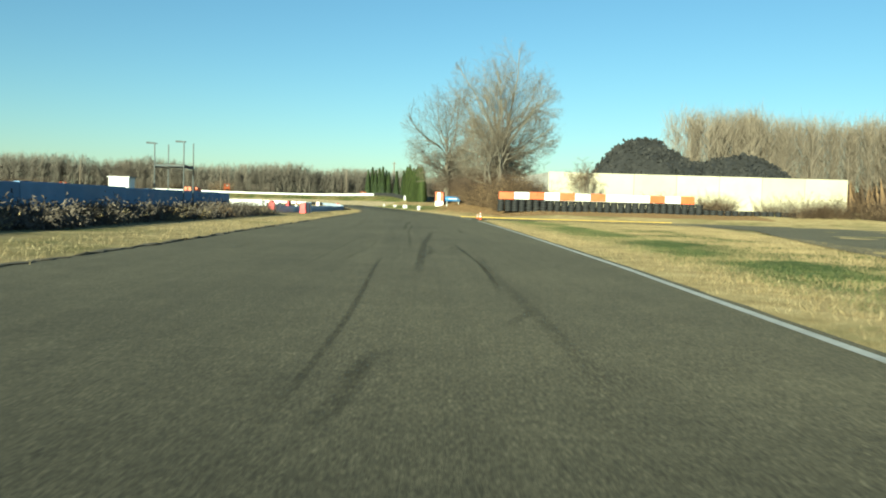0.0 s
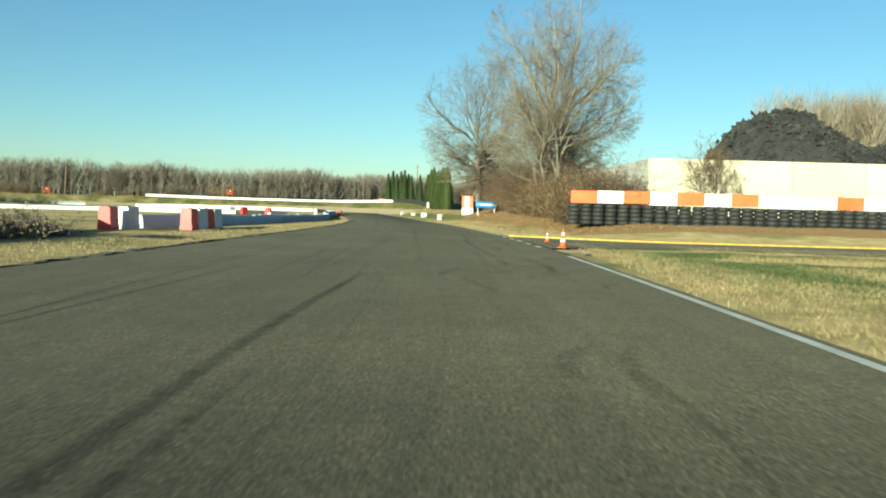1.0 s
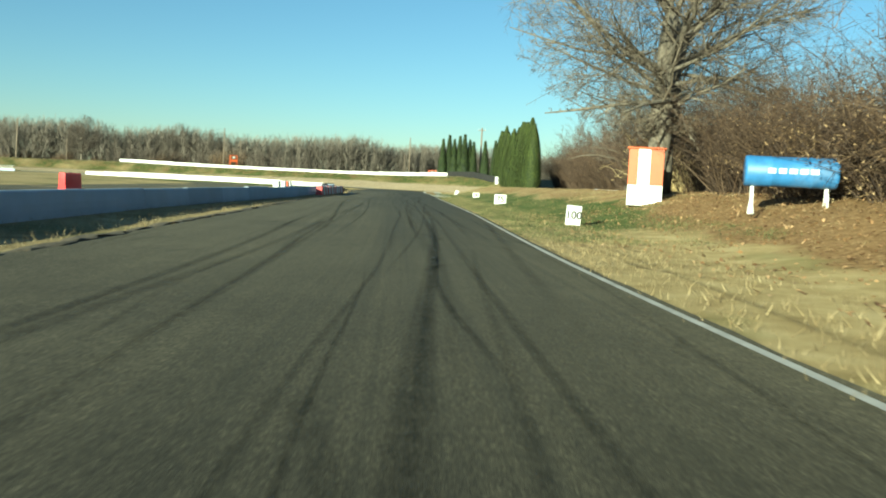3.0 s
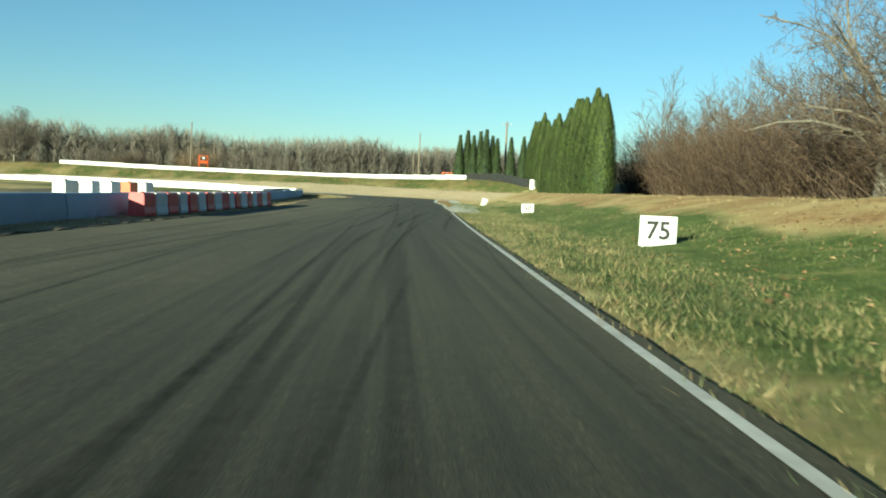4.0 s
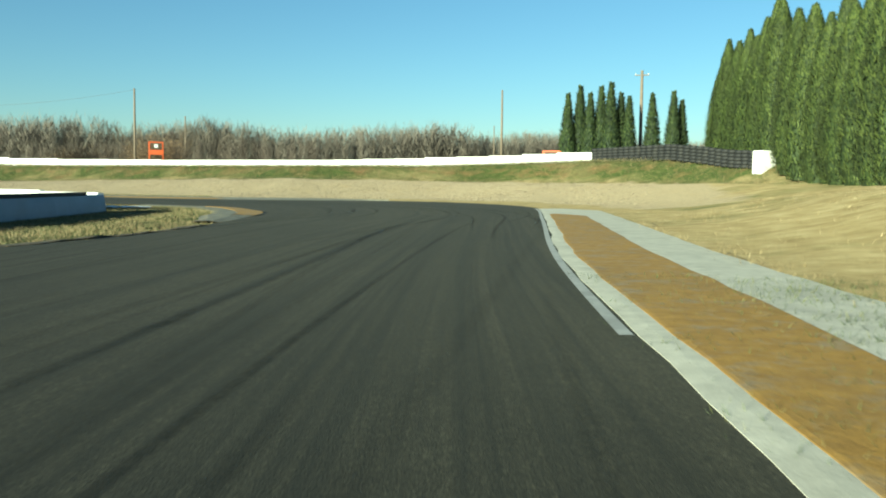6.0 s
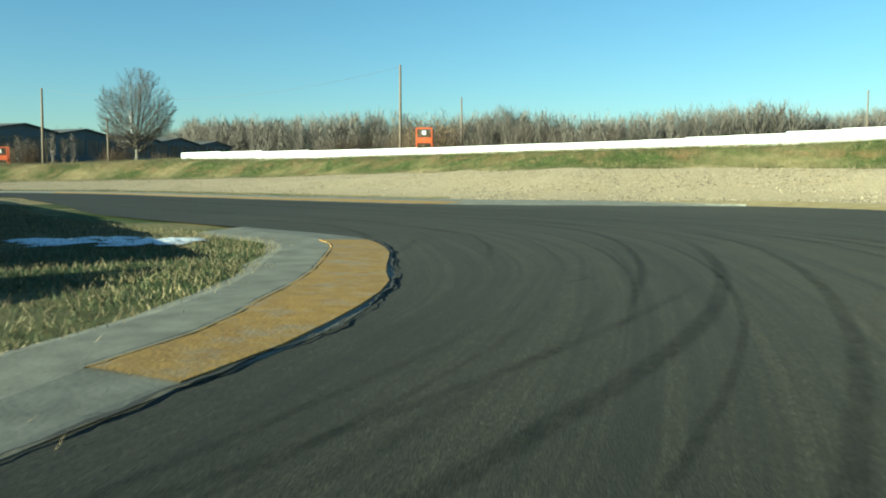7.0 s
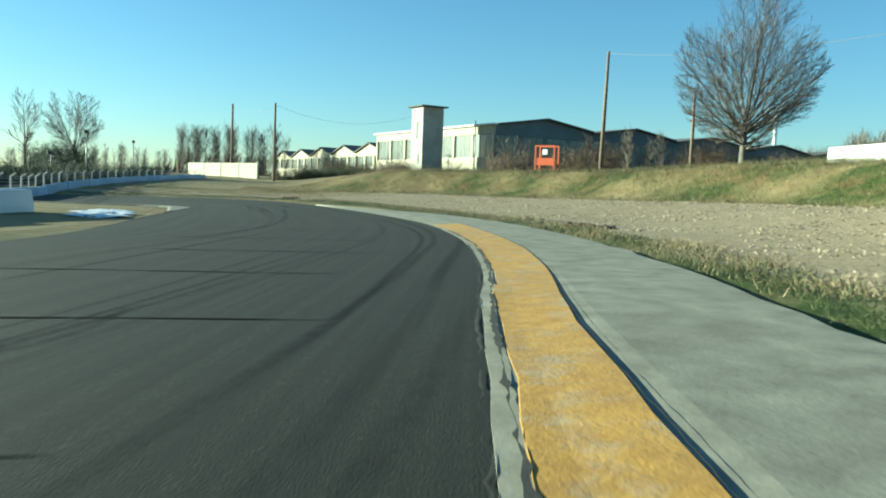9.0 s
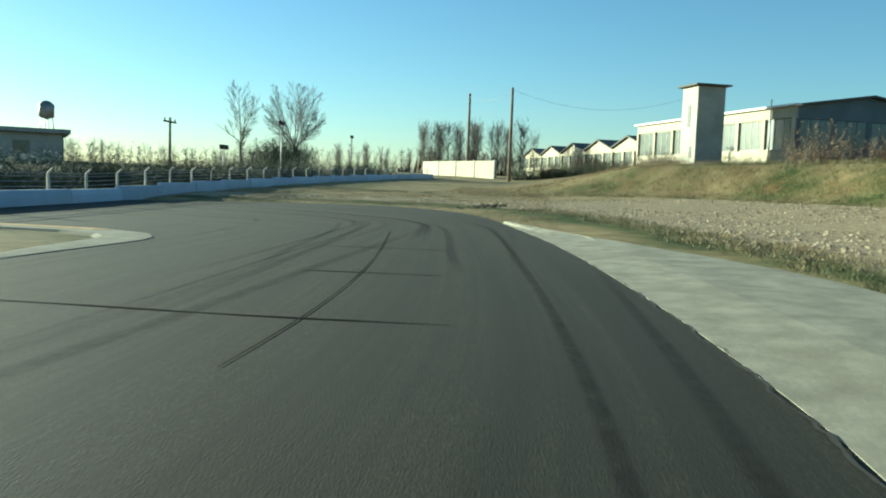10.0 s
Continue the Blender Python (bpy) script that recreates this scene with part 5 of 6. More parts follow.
for i in range(4):
    part("wall_panel", Geo().box(i * 4.6, -0.12, -1.5, i * 4.6 + 4.3, 0.12, 2.1, 0.03), CREAM, boundary)
    part("post", Geo().box(i * 4.6 + 4.303, -0.17, -1.5, i * 4.6 + 4.597, 0.17, 2.2, 0.03), CONCRETE, boundary)

lodge = thing("flat_roofed_house", pose(-173.5, 165, 0.3, 0, 0, 124), "grey flat-roofed house with broad eaves", "building")
part("wall", Geo().box(-16, -6, -0.5, 16, 6, 5.2, 0.05), LODGE_WALL, lodge)
part("roof", Geo().box(-17, -7, 5.2, 17, 7, 5.75, 0.05), CONCRETE, lodge)
for i in range(6):
    for side in (-1,):
        part("window", Geo().box(-14.5 + i * 5, 6.003 * side - 0.02, 2.6, -12.6 + i * 5, 6.003 * side + 0.02, 4.2), GLASS, lodge)
        part("window", Geo().box(-16.03, -5 + i * 1.9, 2.6, -15.98, -4 + i * 1.9, 4.2), GLASS, lodge)
tank = thing("water_tower", pose(-188.5, 172.5, 0.4), "grey water tank on a steel frame", "water tower")
part("tank", Geo().lathe([(0.1, 7.6), (1.0, 7.9), (1.05, 9.6), (0.5, 10.1), (0.1, 10.2)], 14), STEEL, tank, "", True)
for a in range(4):
    c, s = math.cos(a * 1.571 + 0.78), math.sin(a * 1.571 + 0.78)
    part("leg", Geo().tube([(1.0 * c, 1.0 * s, 5.7), (0.75 * c, 0.75 * s, 7.95)], [0.08, 0.08], 5), STEEL, tank)
# The wall colour with east-side shade in it serves here as well.
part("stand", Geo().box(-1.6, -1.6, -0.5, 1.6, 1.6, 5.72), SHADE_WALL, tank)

# cream storage bunker and its black heap
bunker = thing("bunker_wall", pose(10.3, 81.2, 0), "cream concrete panel wall of a storage bunker", "wall", "", "structure")
for i in range(7):
    part("wall_panel", Geo().box(i * 4.25, 0, -0.5, i * 4.25 + 4.22, 0.3, 4.5, 0.02), CREAM, bunker)
side = thing("bunker_wall", pose(10.3, 81.55, 0, 0, 0, 94), "grey concrete side wall of a storage bunker", "wall", "", "structure")
for i in range(12):
    part("wall_panel", Geo().box(i * 4.25 + 0.02, -0.3, -0.5, i * 4.25 + 4.22, 0, 4.5, 0.02), CONCRETE, side)


def heap():
    rng = random.Random(4)
    g = Geo()
    hz = lambda x, y: (8.4 * math.exp(-((x - 21.5) / 6.5) ** 2 - ((y - 93) / 9) ** 2) + 7.2 * math.exp(-((x - 34.5) / 7.6) ** 2 - ((y - 94) / 9) ** 2)
                       + 0.9 * noise.noise((x * 0.35, y * 0.35, 2)) + 0.35 * noise.noise((x * 1.1, y * 1.1, 5)))
    xs, ys = np.arange(11, 52, 0.7), np.arange(82, 112, 0.7)
    nx = len(xs)
    g.add([(x, y, max(hz(x, y), 0.0)) for y in ys for x in xs], [(j * nx + i, j * nx + i + 1, (j + 1) * nx + i + 1, (j + 1) * nx + i) for j in range(len(ys) - 1) for i in range(nx - 1)])
    for k in range(3800):
        x, y = rng.uniform(12, 44), rng.uniform(82.5, 98)
        z = hz(x, y)
        if z < 3.2:
            continue
        r = rng.uniform(0.12, 0.38)
        o = [Vector((rng.gauss(0, 1), rng.gauss(0, 1), rng.gauss(0, 1))).normalized() * r * rng.uniform(0.6, 1.2) for _ in range(5)]
        c = Vector((x, y, z + r * 0.2))
        g.add([c + o[0], c + o[1], c + o[2], c + o[3], c + o[4]], [(0, 1, 2), (0, 2, 3), (0, 3, 1), (4, 2, 1), (4, 3, 2), (4, 1, 3)])
    tagged(part("rubble_heap", g, HEAP), "tall heap of black shredded rubber behind a wall", "heap", "", "stuff")


heap()

# ---- tyres and boards ----
tyre_mesh = Geo().lathe([(0.20, 0.02), (0.27, 0.0), (0.315, 0.03), (0.325, 0.11), (0.315, 0.19), (0.27, 0.22), (0.20, 0.20)], 12).mesh("tyre", TYRE, True)


def tyre_stack(x, y, z, n, label, group):
    root = thing("tyre_stack", pose(x, y, z, 0, 0, random.uniform(0, 360)), label, "tyre stack", group)
    for k in range(n):
        part("tyre", tyre_mesh, None, root, "", False, pose(random.uniform(-0.03, 0.03), random.uniform(-0.03, 0.03), k * 0.222, 0, 0, random.uniform(0, 90)))


for i in range(29):
    tyre_stack(5.3 + i * 0.66, 76.2 + random.uniform(-0.05, 0.05), 0.50, 5, "stack of black tyres under coloured boards", "tyre stacks")
for i in range(13):
    tyre_stack(24.6 + i * 0.68, 76.6 + random.uniform(-0.1, 0.1), 0.45, 3, "low stack of black tyres", "low tyre stacks")
boards = thing("board_barrier", pose(5.05, 75.86, 0), "row of orange and white boards on tyre stacks", "barrier")
x = 0.0
for i, (col, w) in enumerate((("o", 1.42), ("w", 1.42), ("o", 1.4), ("w", 1.42), ("o", 1.42), ("w", 1.45), ("o", 1.42), ("w", 4.1), ("o", 1.4), ("w", 1.45), ("o", 1.3))):
    part("board", Geo().box(x + 0.01, -0.05 + random.uniform(-0.03, 0.03), 1.64 + random.uniform(-0.03, 0.03), x + w - 0.01, 0.04, 2.32 + random.uniform(-0.03, 0.03), 0.02), ORANGE if col == "o" else WHITE, boards)
    x += w
tw = curve_points([(-22.0, 256.8), (-18.5, 252.5), (-15, 248), (-11.9, 243.0)], 0.62)
for p in resample(tw, 27):
    tyre_stack(p[0], p[1], gz(*p) - 0.03, 5, "stack of black tyres at the end of the white wall", "tyre wall")
end_block = thing("end_block", on_ground(-11.4, 242.1, 35), "white concrete block at the end of a tyre wall", "block")
part("block", Geo().box(-0.55, -0.4, -0.3, 0.55, 0.4, 1.1, 0.05), WHITE, end_block)
back = curve_points([(-27.6, 182), (-30.2, 192), (-32.3, 200)], 0.66)
for p in back:
    tyre_stack(p[0], p[1], -0.03, 3, "stack of black tyres behind a white barrier", "tyres behind the barrier")

belt = thing("rubber_belt", pose(0, 0, 0.565), "black rubber belt lying on a barrier top", "belt")
bl = curve_points([(-32.0, 203.2), (-33.6, 208.2), (-35.1, 212.6)], 0.6)
part("belt", Geo().add(lift(offset(bl, -0.17), 0.0) + lift(offset(bl, 0.15), 0.0) + lift(offset(bl, 0.15), 0.10) + lift(offset(bl, -0.17), 0.10),
     [(k * len(bl) + i, (k + 1) % 4 * len(bl) + i, (k + 1) % 4 * len(bl) + i + 1, k * len(bl) + i + 1) for k in range(4) for i in range(len(bl) - 1)]
     + [tuple(k * len(bl) for k in range(4)), tuple(k * len(bl) + len(bl) - 1 for k in (3, 2, 1, 0))]), TYRE, belt)

# ---- poles and wires ----
def pole(x, y, top, r, label, arms=(), lamp=0, mat=WOOD_POLE, lean=(0, 0)):
    z = gz(x, y)
    root = thing("utility_pole" if not lamp else "floodlight_mast", pose(x, y, z), label, "pole")
    h = top - z
    part("shaft", Geo().tube([(0, 0, -0.5), (lean[0] * 0.5, lean[1] * 0.5, h / 2), (lean[0], lean[1], h)], [r, r * 0.85, r * 0.65], 8), mat, root, "", True)
    for d in arms:
        part("crossarm", Geo().box(-0.9, -0.06, h - d - 0.06, 0.9, 0.06, h - d + 0.06), mat, root)
        for s in (-0.8, 0.8):
            part("insulator", Geo().lathe([(0.03, h - d + 0.06), (0.06, h - d + 0.1), (0.05, h - d + 0.22), (0.02, h - d + 0.25)], 8, s, 0), WHITE, root)
    for k in range(lamp):
        s = (k - (lamp - 1) / 2) * 0.55
        part("floodlight", Geo().box(s - 0.22, -0.15, h - 0.1, s + 0.22, 0.15, h + 0.2, 0.04), BLACK, root)
    return root


pole(-75.26, 274.05, 11.7, 0.15, "weathered wooden pole behind the white wall", lean=(0.1, 0))
pole(-34.24, 284.1, 11.9, 0.15, "weathered wooden pole behind the bank")
pole(-75.6, 285.4, 9.5, 0.12, "slim wooden pole behind the bank")
pole(-18.8, 300.5, 16.0, 0.26, "tall weathered pole with a crossarm among cypresses", (0.6,))
pole(-116.95, 261.45, 11.2, 0.17, "leaning wooden pole on the grass bank", lean=(0.25, 0.1))
pole(-187.6, 232.0, 12.8, 0.22, "wooden power pole with two crossarms", (0.3, 1.3))
pole(-166.8, 238.3, 11.2, 0.20, "dark wooden pole on the bank")
pole(-106.0, 262.6, 7.4, 0.12, "short wooden pole beside a bare tree")
pole(-158.0, 262.0, 9.6, 0.10, "slim steel pole before the factory", (), 0, STEEL)
pole(-135.2, 215.8, 4.9, 0.12, "wooden pole with a crossarm behind the fence", (0.3,))
pole(-143, 221.3, 5.2, 0.08, "white floodlight mast behind the fence", (), 2, STEEL)
pole(-132, 221, 2.8, 0.06, "short floodlight mast behind the fence", (), 2, STEEL)
pole(-163.9, 222, 5.4, 0.08, "floodlight mast behind the fence", (), 1, STEEL)
pole(-38, 300, 9.0, 0.10, "slim pole beyond the bank")


def wire(a, b, sag, label="thin sagging overhead cable"):
    a, b = Vector(a), Vector(b)
    pts = [a.lerp(b, i / 14) - Vector((0, 0, sag * 4 * (i / 14) * (1 - i / 14))) for i in range(15)]
    ob = thing("overhead_cable", Matrix.Identity(4), label, "cable")
    part("cable", Geo().tube(pts, [0.013] * 15, 4), BLACK, ob)


wire((-166.8, 238.3, 11.0), (-168.4, 256, 10.6), 1.6)
wire((-187.6, 232, 12.4), (-166.8, 238.3, 10.9), 0.8)
wire((-116.9, 261.5, 11.1), (-75.3, 274, 11.5), 2.0)

# fence along the shaded barrier
fence = thing("wire_fence", pose(-95, 228.3, 0), "wire fence with pale posts behind the barrier", "fence")
fl = resample(curve_points([(-95, 228.0), (-103, 227.0), (-112, 225.7), (-126, 224.7), (-146, 225.4), (-172, 228.9)], 1.0), 28)
for i, p in enumerate(fl):
    z = gz(*p)
    part("post", Geo().tube([(p[0] + 95, p[1] - 228.3, z - 0.2), (p[0] + 95, p[1] - 228.3, z + 0.95), (p[0] + 95.15, p[1] - 228.05, z + 1.1)], [0.05, 0.05, 0.04], 5), CONCRETE, fence)
for h in (0.55, 0.7, 0.85, 0.95):
    part("strand", Geo().tube([(p[0] + 95, p[1] - 228.3, gz(*p) + h) for p in fl], [0.012] * len(fl), 3, False), STEEL, fence)
for i in range(16):
    t = i / 15
    bush(5, -104 - 62 * t, 221.5 + 2 * t + random.uniform(-1, 1), random.uniform(0.8, 1.2), random.uniform(0.7, 1.0))
for i in range(14):
    bush(random.choice((1, 5)), -150 - i * 2.2, 259.5 - i * 0.9 + random.uniform(-1, 1), random.uniform(0.6, 1.0), random.uniform(0.7, 1.0))
for i in range(8):
    bush(1, -131 - i * 2.4, 268 + random.uniform(-1, 1), random.uniform(0.9, 1.2))
for i in range(6):
    bush(5, -160 - i * 2.5, 216 - i + random.uniform(-1, 1), random.uniform(1.1, 1.6), 1.2)

# ---- marshal posts, signs, cones ----
def text_mesh(body, size, depth=0.004):
    cu = bpy.data.curves.new("lettering", "FONT")
    cu.body, cu.size, cu.extrude, cu.align_x, cu.align_y = body, size, depth, "CENTER", "CENTER"
    cu.offset = 0.02 * size
    ob = bpy.data.objects.new("lettering", cu)
    scene.collection.objects.link(ob)
    me = bpy.data.meshes.new_from_object(ob.evaluated_get(bpy.context.evaluated_depsgraph_get()))
    bpy.data.objects.remove(ob)
    me.materials.clear()
    me.materials.append(BLACK)
    return me


def distance_board(x, y, rz, text, lean, w, h, z0, label):
    root = thing("distance_board", on_ground(x, y, rz) @ pose(0, 0, 0, 0, lean, 0), label, "sign", "braking boards")
    part("board", Geo().box(-w / 2, 0, z0, w / 2, 0.035, z0 + h, 0.01), WHITE, root)
    for s in (-0.38, 0.38):
        part("leg", Geo().box(s * w - 0.025, 0.036, -0.3, s * w + 0.025, 0.08, z0 + h * 0.8), WHITE, root)
    part("lettering", text_mesh(text, h * (0.82 if len(text) < 3 else 0.55)), BLACK, root, "black numerals", False, pose(0, -0.004, z0 + h / 2, 90, 0, 0))


distance_board(-3.75, 120.1, 8, "100", 3, 0.46, 0.60, 0.02, "white board with black 100 on the verge")
distance_board(-7.07, 147.2, 8, "75", 0, 0.76, 0.62, 0.03, "white board with black 75 on the verge")
distance_board(-10.34, 171.6, 8, "50", -2, 0.62, 0.44, 0.04, "white board with black 50 in the grass")
distance_board(-14.4, 194.2, 8, "25", 14, 0.46, 0.58, 0.0, "tilted white board with black 25 in the grass")

booth = thing("marshal_booth", pose(-0.8, 126.9, gz(-0.8, 126.9) - 0.02, 0, 0, -8), "orange and white marshal booth under a bare tree", "booth")
part("wall", Geo().box(-0.65, 0, 0.0, 0.65, 0.05, 0.78, 0.01), WHITE, booth, "stained white lower panel")
part("wall", Geo().box(-0.65, 0, 0.783, -0.30, 0.05, 2.15, 0.01), ORANGE, booth)
part("wall", Geo().box(-0.297, 0, 0.783, 0.16, 0.05, 2.15, 0.01), WHITE, booth, "white stripe panel")
part("wall", Geo().box(0.163, 0, 0.783, 0.65, 0.05, 2.15, 0.01), ORANGE, booth)
part("wall", Geo().box(0.60, 0.053, 0, 0.65, 0.45, 2.15, 0.01), ORANGE, booth)
part("wall", Geo().box(0.60, 1.05, 0, 0.65, 1.4, 2.15, 0.01), ORANGE, booth)
part("wall", Geo().box(-0.65, 0.053, 0, -0.60, 1.4, 2.15, 0.01), ORANGE, booth)
part("wall", Geo().box(-0.597, 1.35, 0, 0.597, 1.4, 2.1, 0.01), ORANGE, booth)
part("roof", Geo().box(-0.72, -0.08, 2.153, 0.72, 1.46, 2.22, 0.02), ORANGE, booth)

trough = thing("blue_drum_stand", pose(1.2, 115.9, gz(1.2, 115.9) + 0.12, 0, 0, -8), "blue drum lying on a low trestle", "drum")
drum = Geo().lathe([(0.02, -1.05), (0.36, -1.05), (0.38, -1.0), (0.37, -0.5), (0.385, -0.46), (0.37, -0.42), (0.37, 0.42), (0.385, 0.46), (0.37, 0.5), (0.38, 1.0), (0.36, 1.05), (0.02, 1.05)], 18)
part("drum", drum, BLUE, trough, "", True, pose(0, 0, 0.85, 0, 90, 0))
for s in (-0.85, 0.85):
    part("trestle", Geo().tube([(s, -0.35, -0.2), (s, 0, 0.52), (s, 0.35, -0.2)], [0.05, 0.05, 0.05], 5), WHITE, trough)
for k in range(5):
    part("mark", Geo().box(-0.55 + k * 0.24, -0.395, 0.80, -0.38 + k * 0.24, -0.365, 0.92), WHITE, trough, "pale unreadable mark")


def marshal_frame(x, y, z, rz, label):
    root = thing("marshal_stand", pose(x, y, z, 0, 0, rz), label, "stand", "orange marshal stands")
    for s in (-0.75, 0.75):
        for d in (0, 0.9):
            part("post", Geo().box(s - 0.05, d - 0.05, -1.5, s + 0.05, d + 0.05, 1.85), ORANGE, root)
    part("top_rail", Geo().box(-0.8, -0.05, 1.853, 0.8, 0.05, 1.95), ORANGE, root)
    part("top_rail", Geo().box(-0.8, 0.85, 1.853, 0.8, 0.95, 1.95), ORANGE, root)
    part("front_panel", Geo().box(-0.695, -0.03, 0.45, 0.695, 0.03, 1.0, 0.01), ORANGE, root)
    part("plate", Geo().box(-0.2, -0.03, 1.25, 0.2, 0.03, 1.65, 0.01), WHITE, root, "white number plate")
    part("seat", Geo().box(-0.695, 0.06, 0.52, 0.695, 0.84, 0.6), ORANGE, root)


marshal_frame(-120.7, 258.5, 2.70, 50, "orange steel marshal stand on the grass bank")
marshal_frame(-73.3, 275.3, 3.75, 36, "orange steel marshal stand behind the white wall")
marshal_frame(-26.6, 266.5, 2.3, 0, "orange steel marshal stand behind the white wall")


def cone(x, y, s, label):
    root = thing("traffic_cone", pose(x, y, 0.0, 0, 0, random.uniform(0, 90)) @ Matrix.Diagonal((s, s, s, 1)), label, "cone", "cones at the lane")
    part("base", Geo().box(-0.135, -0.135, 0.0, 0.135, 0.135, 0.03, 0.01), ORANGE, root)
    for z0, z1, m, nm in ((0.036, 0.17, ORANGE, "body"), (0.17, 0.28, WHITE, "band"), (0.28, 0.36, ORANGE, "body"), (0.36, 0.46, WHITE, "band"), (0.46, 0.56, ORANGE, "body")):
        r = lambda z: 0.105 - 0.15 * z
        part(nm, Geo().lathe([(r(z0), z0), (r(z1), z1 - 0.001)], 14), m, root, "", True)


cone(2.5, 55.8, 1.0, "orange traffic cone with white bands")
cone(2.5, 60.8, 0.66, "small orange traffic cone with white bands")


def plastic_barrier(x, y, rz, mat, label, s=1.0, z=0.0, tall=1.0):
    root = thing("plastic_barrier", pose(x, y, z, 0, 0, rz) @ Matrix.Diagonal((s, s, s * tall, 1)), label, "barrier", "plastic barriers")
    sec = [(0.22, 0.0), (0.23, 0.10), (0.20, 0.30), (0.19, 0.74), (0.15, 0.80)]
    g = Geo().add([(x2, sy * w, zz) for w, zz in sec for x2, sy in ((-0.40, -1), (0.40, -1), (0.40, 1), (-0.40, 1))],
                  [(3, 2, 1, 0), (16, 17, 18, 19)] + [(4 * k + i, 4 * k + (i + 1) % 4, 4 * k + 4 + (i + 1) % 4, 4 * k + 4 + i) for k in range(4) for i in range(4)])
    part("body", g, mat, root)
    part("cap", Geo().lathe([(0.05, 0.80), (0.05, 0.83), (0.02, 0.84)], 8), BLACK, root)
    part("lug", Geo().box(0.403, -0.06, 0.2, 0.43, 0.06, 0.6, 0.005), mat, root)


for i in range(17):
    f = i / 16
    plastic_barrier(-19.55 - 2.3 * f, 149.9 + 15.4 * f, 98 + random.uniform(-3, 3), RED if i % 2 == 0 else WHITE, "red water-filled plastic barrier" if i % 2 == 0 else "white water-filled plastic barrier", 1.0, 0.0, 0.74)
for i in range(5):
    plastic_barrier(-23.6 - 0.28 * i * 1.3, 153 + i * 1.9, 98 + random.uniform(-6, 6), WHITE if i != 3 else ORANGE, "white plastic barrier behind the wall" if i != 3 else "orange plastic barrier behind the wall", 1.0)
for x, y, m in ((-10.7, 62.0, RED), (-10.75, 63.2, WHITE), (-10.9, 64.5, RED), (-11.0, 65.8, WHITE), (-12.4, 60.6, WHITE), (-12.5, 59.2, RED)):
    plastic_barrier(x, y, 92 + random.uniform(-12, 12), m, "red plastic barrier beside the wall" if m == RED else "white plastic barrier beside the wall", 1.0)
plastic_barrier(-27.5, 123.5, 60, WHITE, "white plastic barrier on the infield")
plastic_barrier(-26.3, 124.3, 60, RED, "red plastic barrier on the infield")
plastic_barrier(-24.3, 127.5, 70, RED, "red plastic barrier on the infield")
flag = thing("marker_pylon", pose(-20.4, 112.6, 0) @ Matrix.Diagonal((0.75, 0.75, 0.68, 1)), "red and white tapered marker pylon", "pylon")
part("body", Geo().lathe([(0.30, 0.0), (0.26, 0.35), (0.23, 0.5)], 10), WHITE, flag)
part("top", Geo().lathe([(0.23, 0.503), (0.16, 0.75), (0.06, 1.15), (0.02, 1.2)], 10), RED, flag)

# scaffold with lamps behind the blue wall
DARK_STEEL = plain("dull_dark_steel", (0.10, 0.11, 0.115), 0.7, 0.2, vary=0.3, scale=6)
scaf = thing("scaffold", pose(-14.9, 41.9, 0, 0, 0, 0), "galvanised scaffold frame with lamp arms behind a blue wall", "scaffold")
for x, y, h in ((0, 0, 3.7), (0.1, 1.8, 3.75), (1.5, 0, 3.8), (1.4, 1.9, 3.85)):
    part("post", Geo().tube([(x, y, -0.2), (x, y, h)], [0.035, 0.03], 6), DARK_STEEL, scaf)
for a, b in (((0, 0, 2.55), (1.5, 0, 2.55)), ((0.1, 1.8, 2.55), (1.4, 1.9, 2.55)), ((0, 0, 2.5), (0.1, 1.8, 2.5)), ((1.5, 0, 2.5), (1.4, 1.9, 2.5))):
    part("rail", Geo().tube([a, b], [0.035, 0.035], 6), DARK_STEEL, scaf)
part("platform", Geo().box(0.02, 0.05, 2.58, 1.46, 1.8, 2.62), DARK_STEEL, scaf)
for a, b in (((-0.45, 0.1, 3.72), (0.12, 0, 3.68)), ((1.05, 0.1, 3.82), (1.6, 0, 3.8))):
    part("lamp_arm", Geo().tube([a, b], [0.05, 0.035], 6), DARK_STEEL, scaf)
box_ob = thing("cabinet_box", pose(-15.9, 40.2, 0), "white cabinet behind the blue wall", "cabinet")
part("body", Geo().box(-0.5, -0.4, -0.2, 0.5, 0.4, 1.85, 0.03), WHITE, box_ob)
part("roof", Geo().box(-0.56, -0.46, 1.853, 0.56, 0.46, 1.9, 0.01), STEEL, box_ob)
plastic_barrier(-14.2, 45.5, 90, ORANGE, "orange plastic barrier behind the blue wall", 1.0, 0.75)
plastic_barrier(-14.25, 46.8, 92, ORANGE, "orange plastic barrier behind the blue wall", 1.0, 0.75)
stand = thing("low_stand", pose(-14.2, 46.1, 0), "low concrete plinth behind the blue wall", "plinth")
part("plinth", Geo().box(-0.5, -1.4, -0.2, 0.5, 1.5, 0.748, 0.03), CONCRETE, stand)

# infield lane behind the barrier
il = curve_points([(-22, 96), (-24.5, 118), (-28, 138), (-33, 160), (-39, 184), (-47, 196)], 2.0)
me = Geo().strip(lift(offset(il, -4), 0.012), lift(offset(il, 3.4), 0.012)).mesh("infield_lane", ASPHALT)
add_uv(me, np.r_[np.zeros(len(il)), np.full(len(il), 8.0)], np.tile(np.arange(len(il)) * 2.0, 2))
tagged(new("infield_lane", me), "grey asphalt lane across the infield", "road", "", "structure")

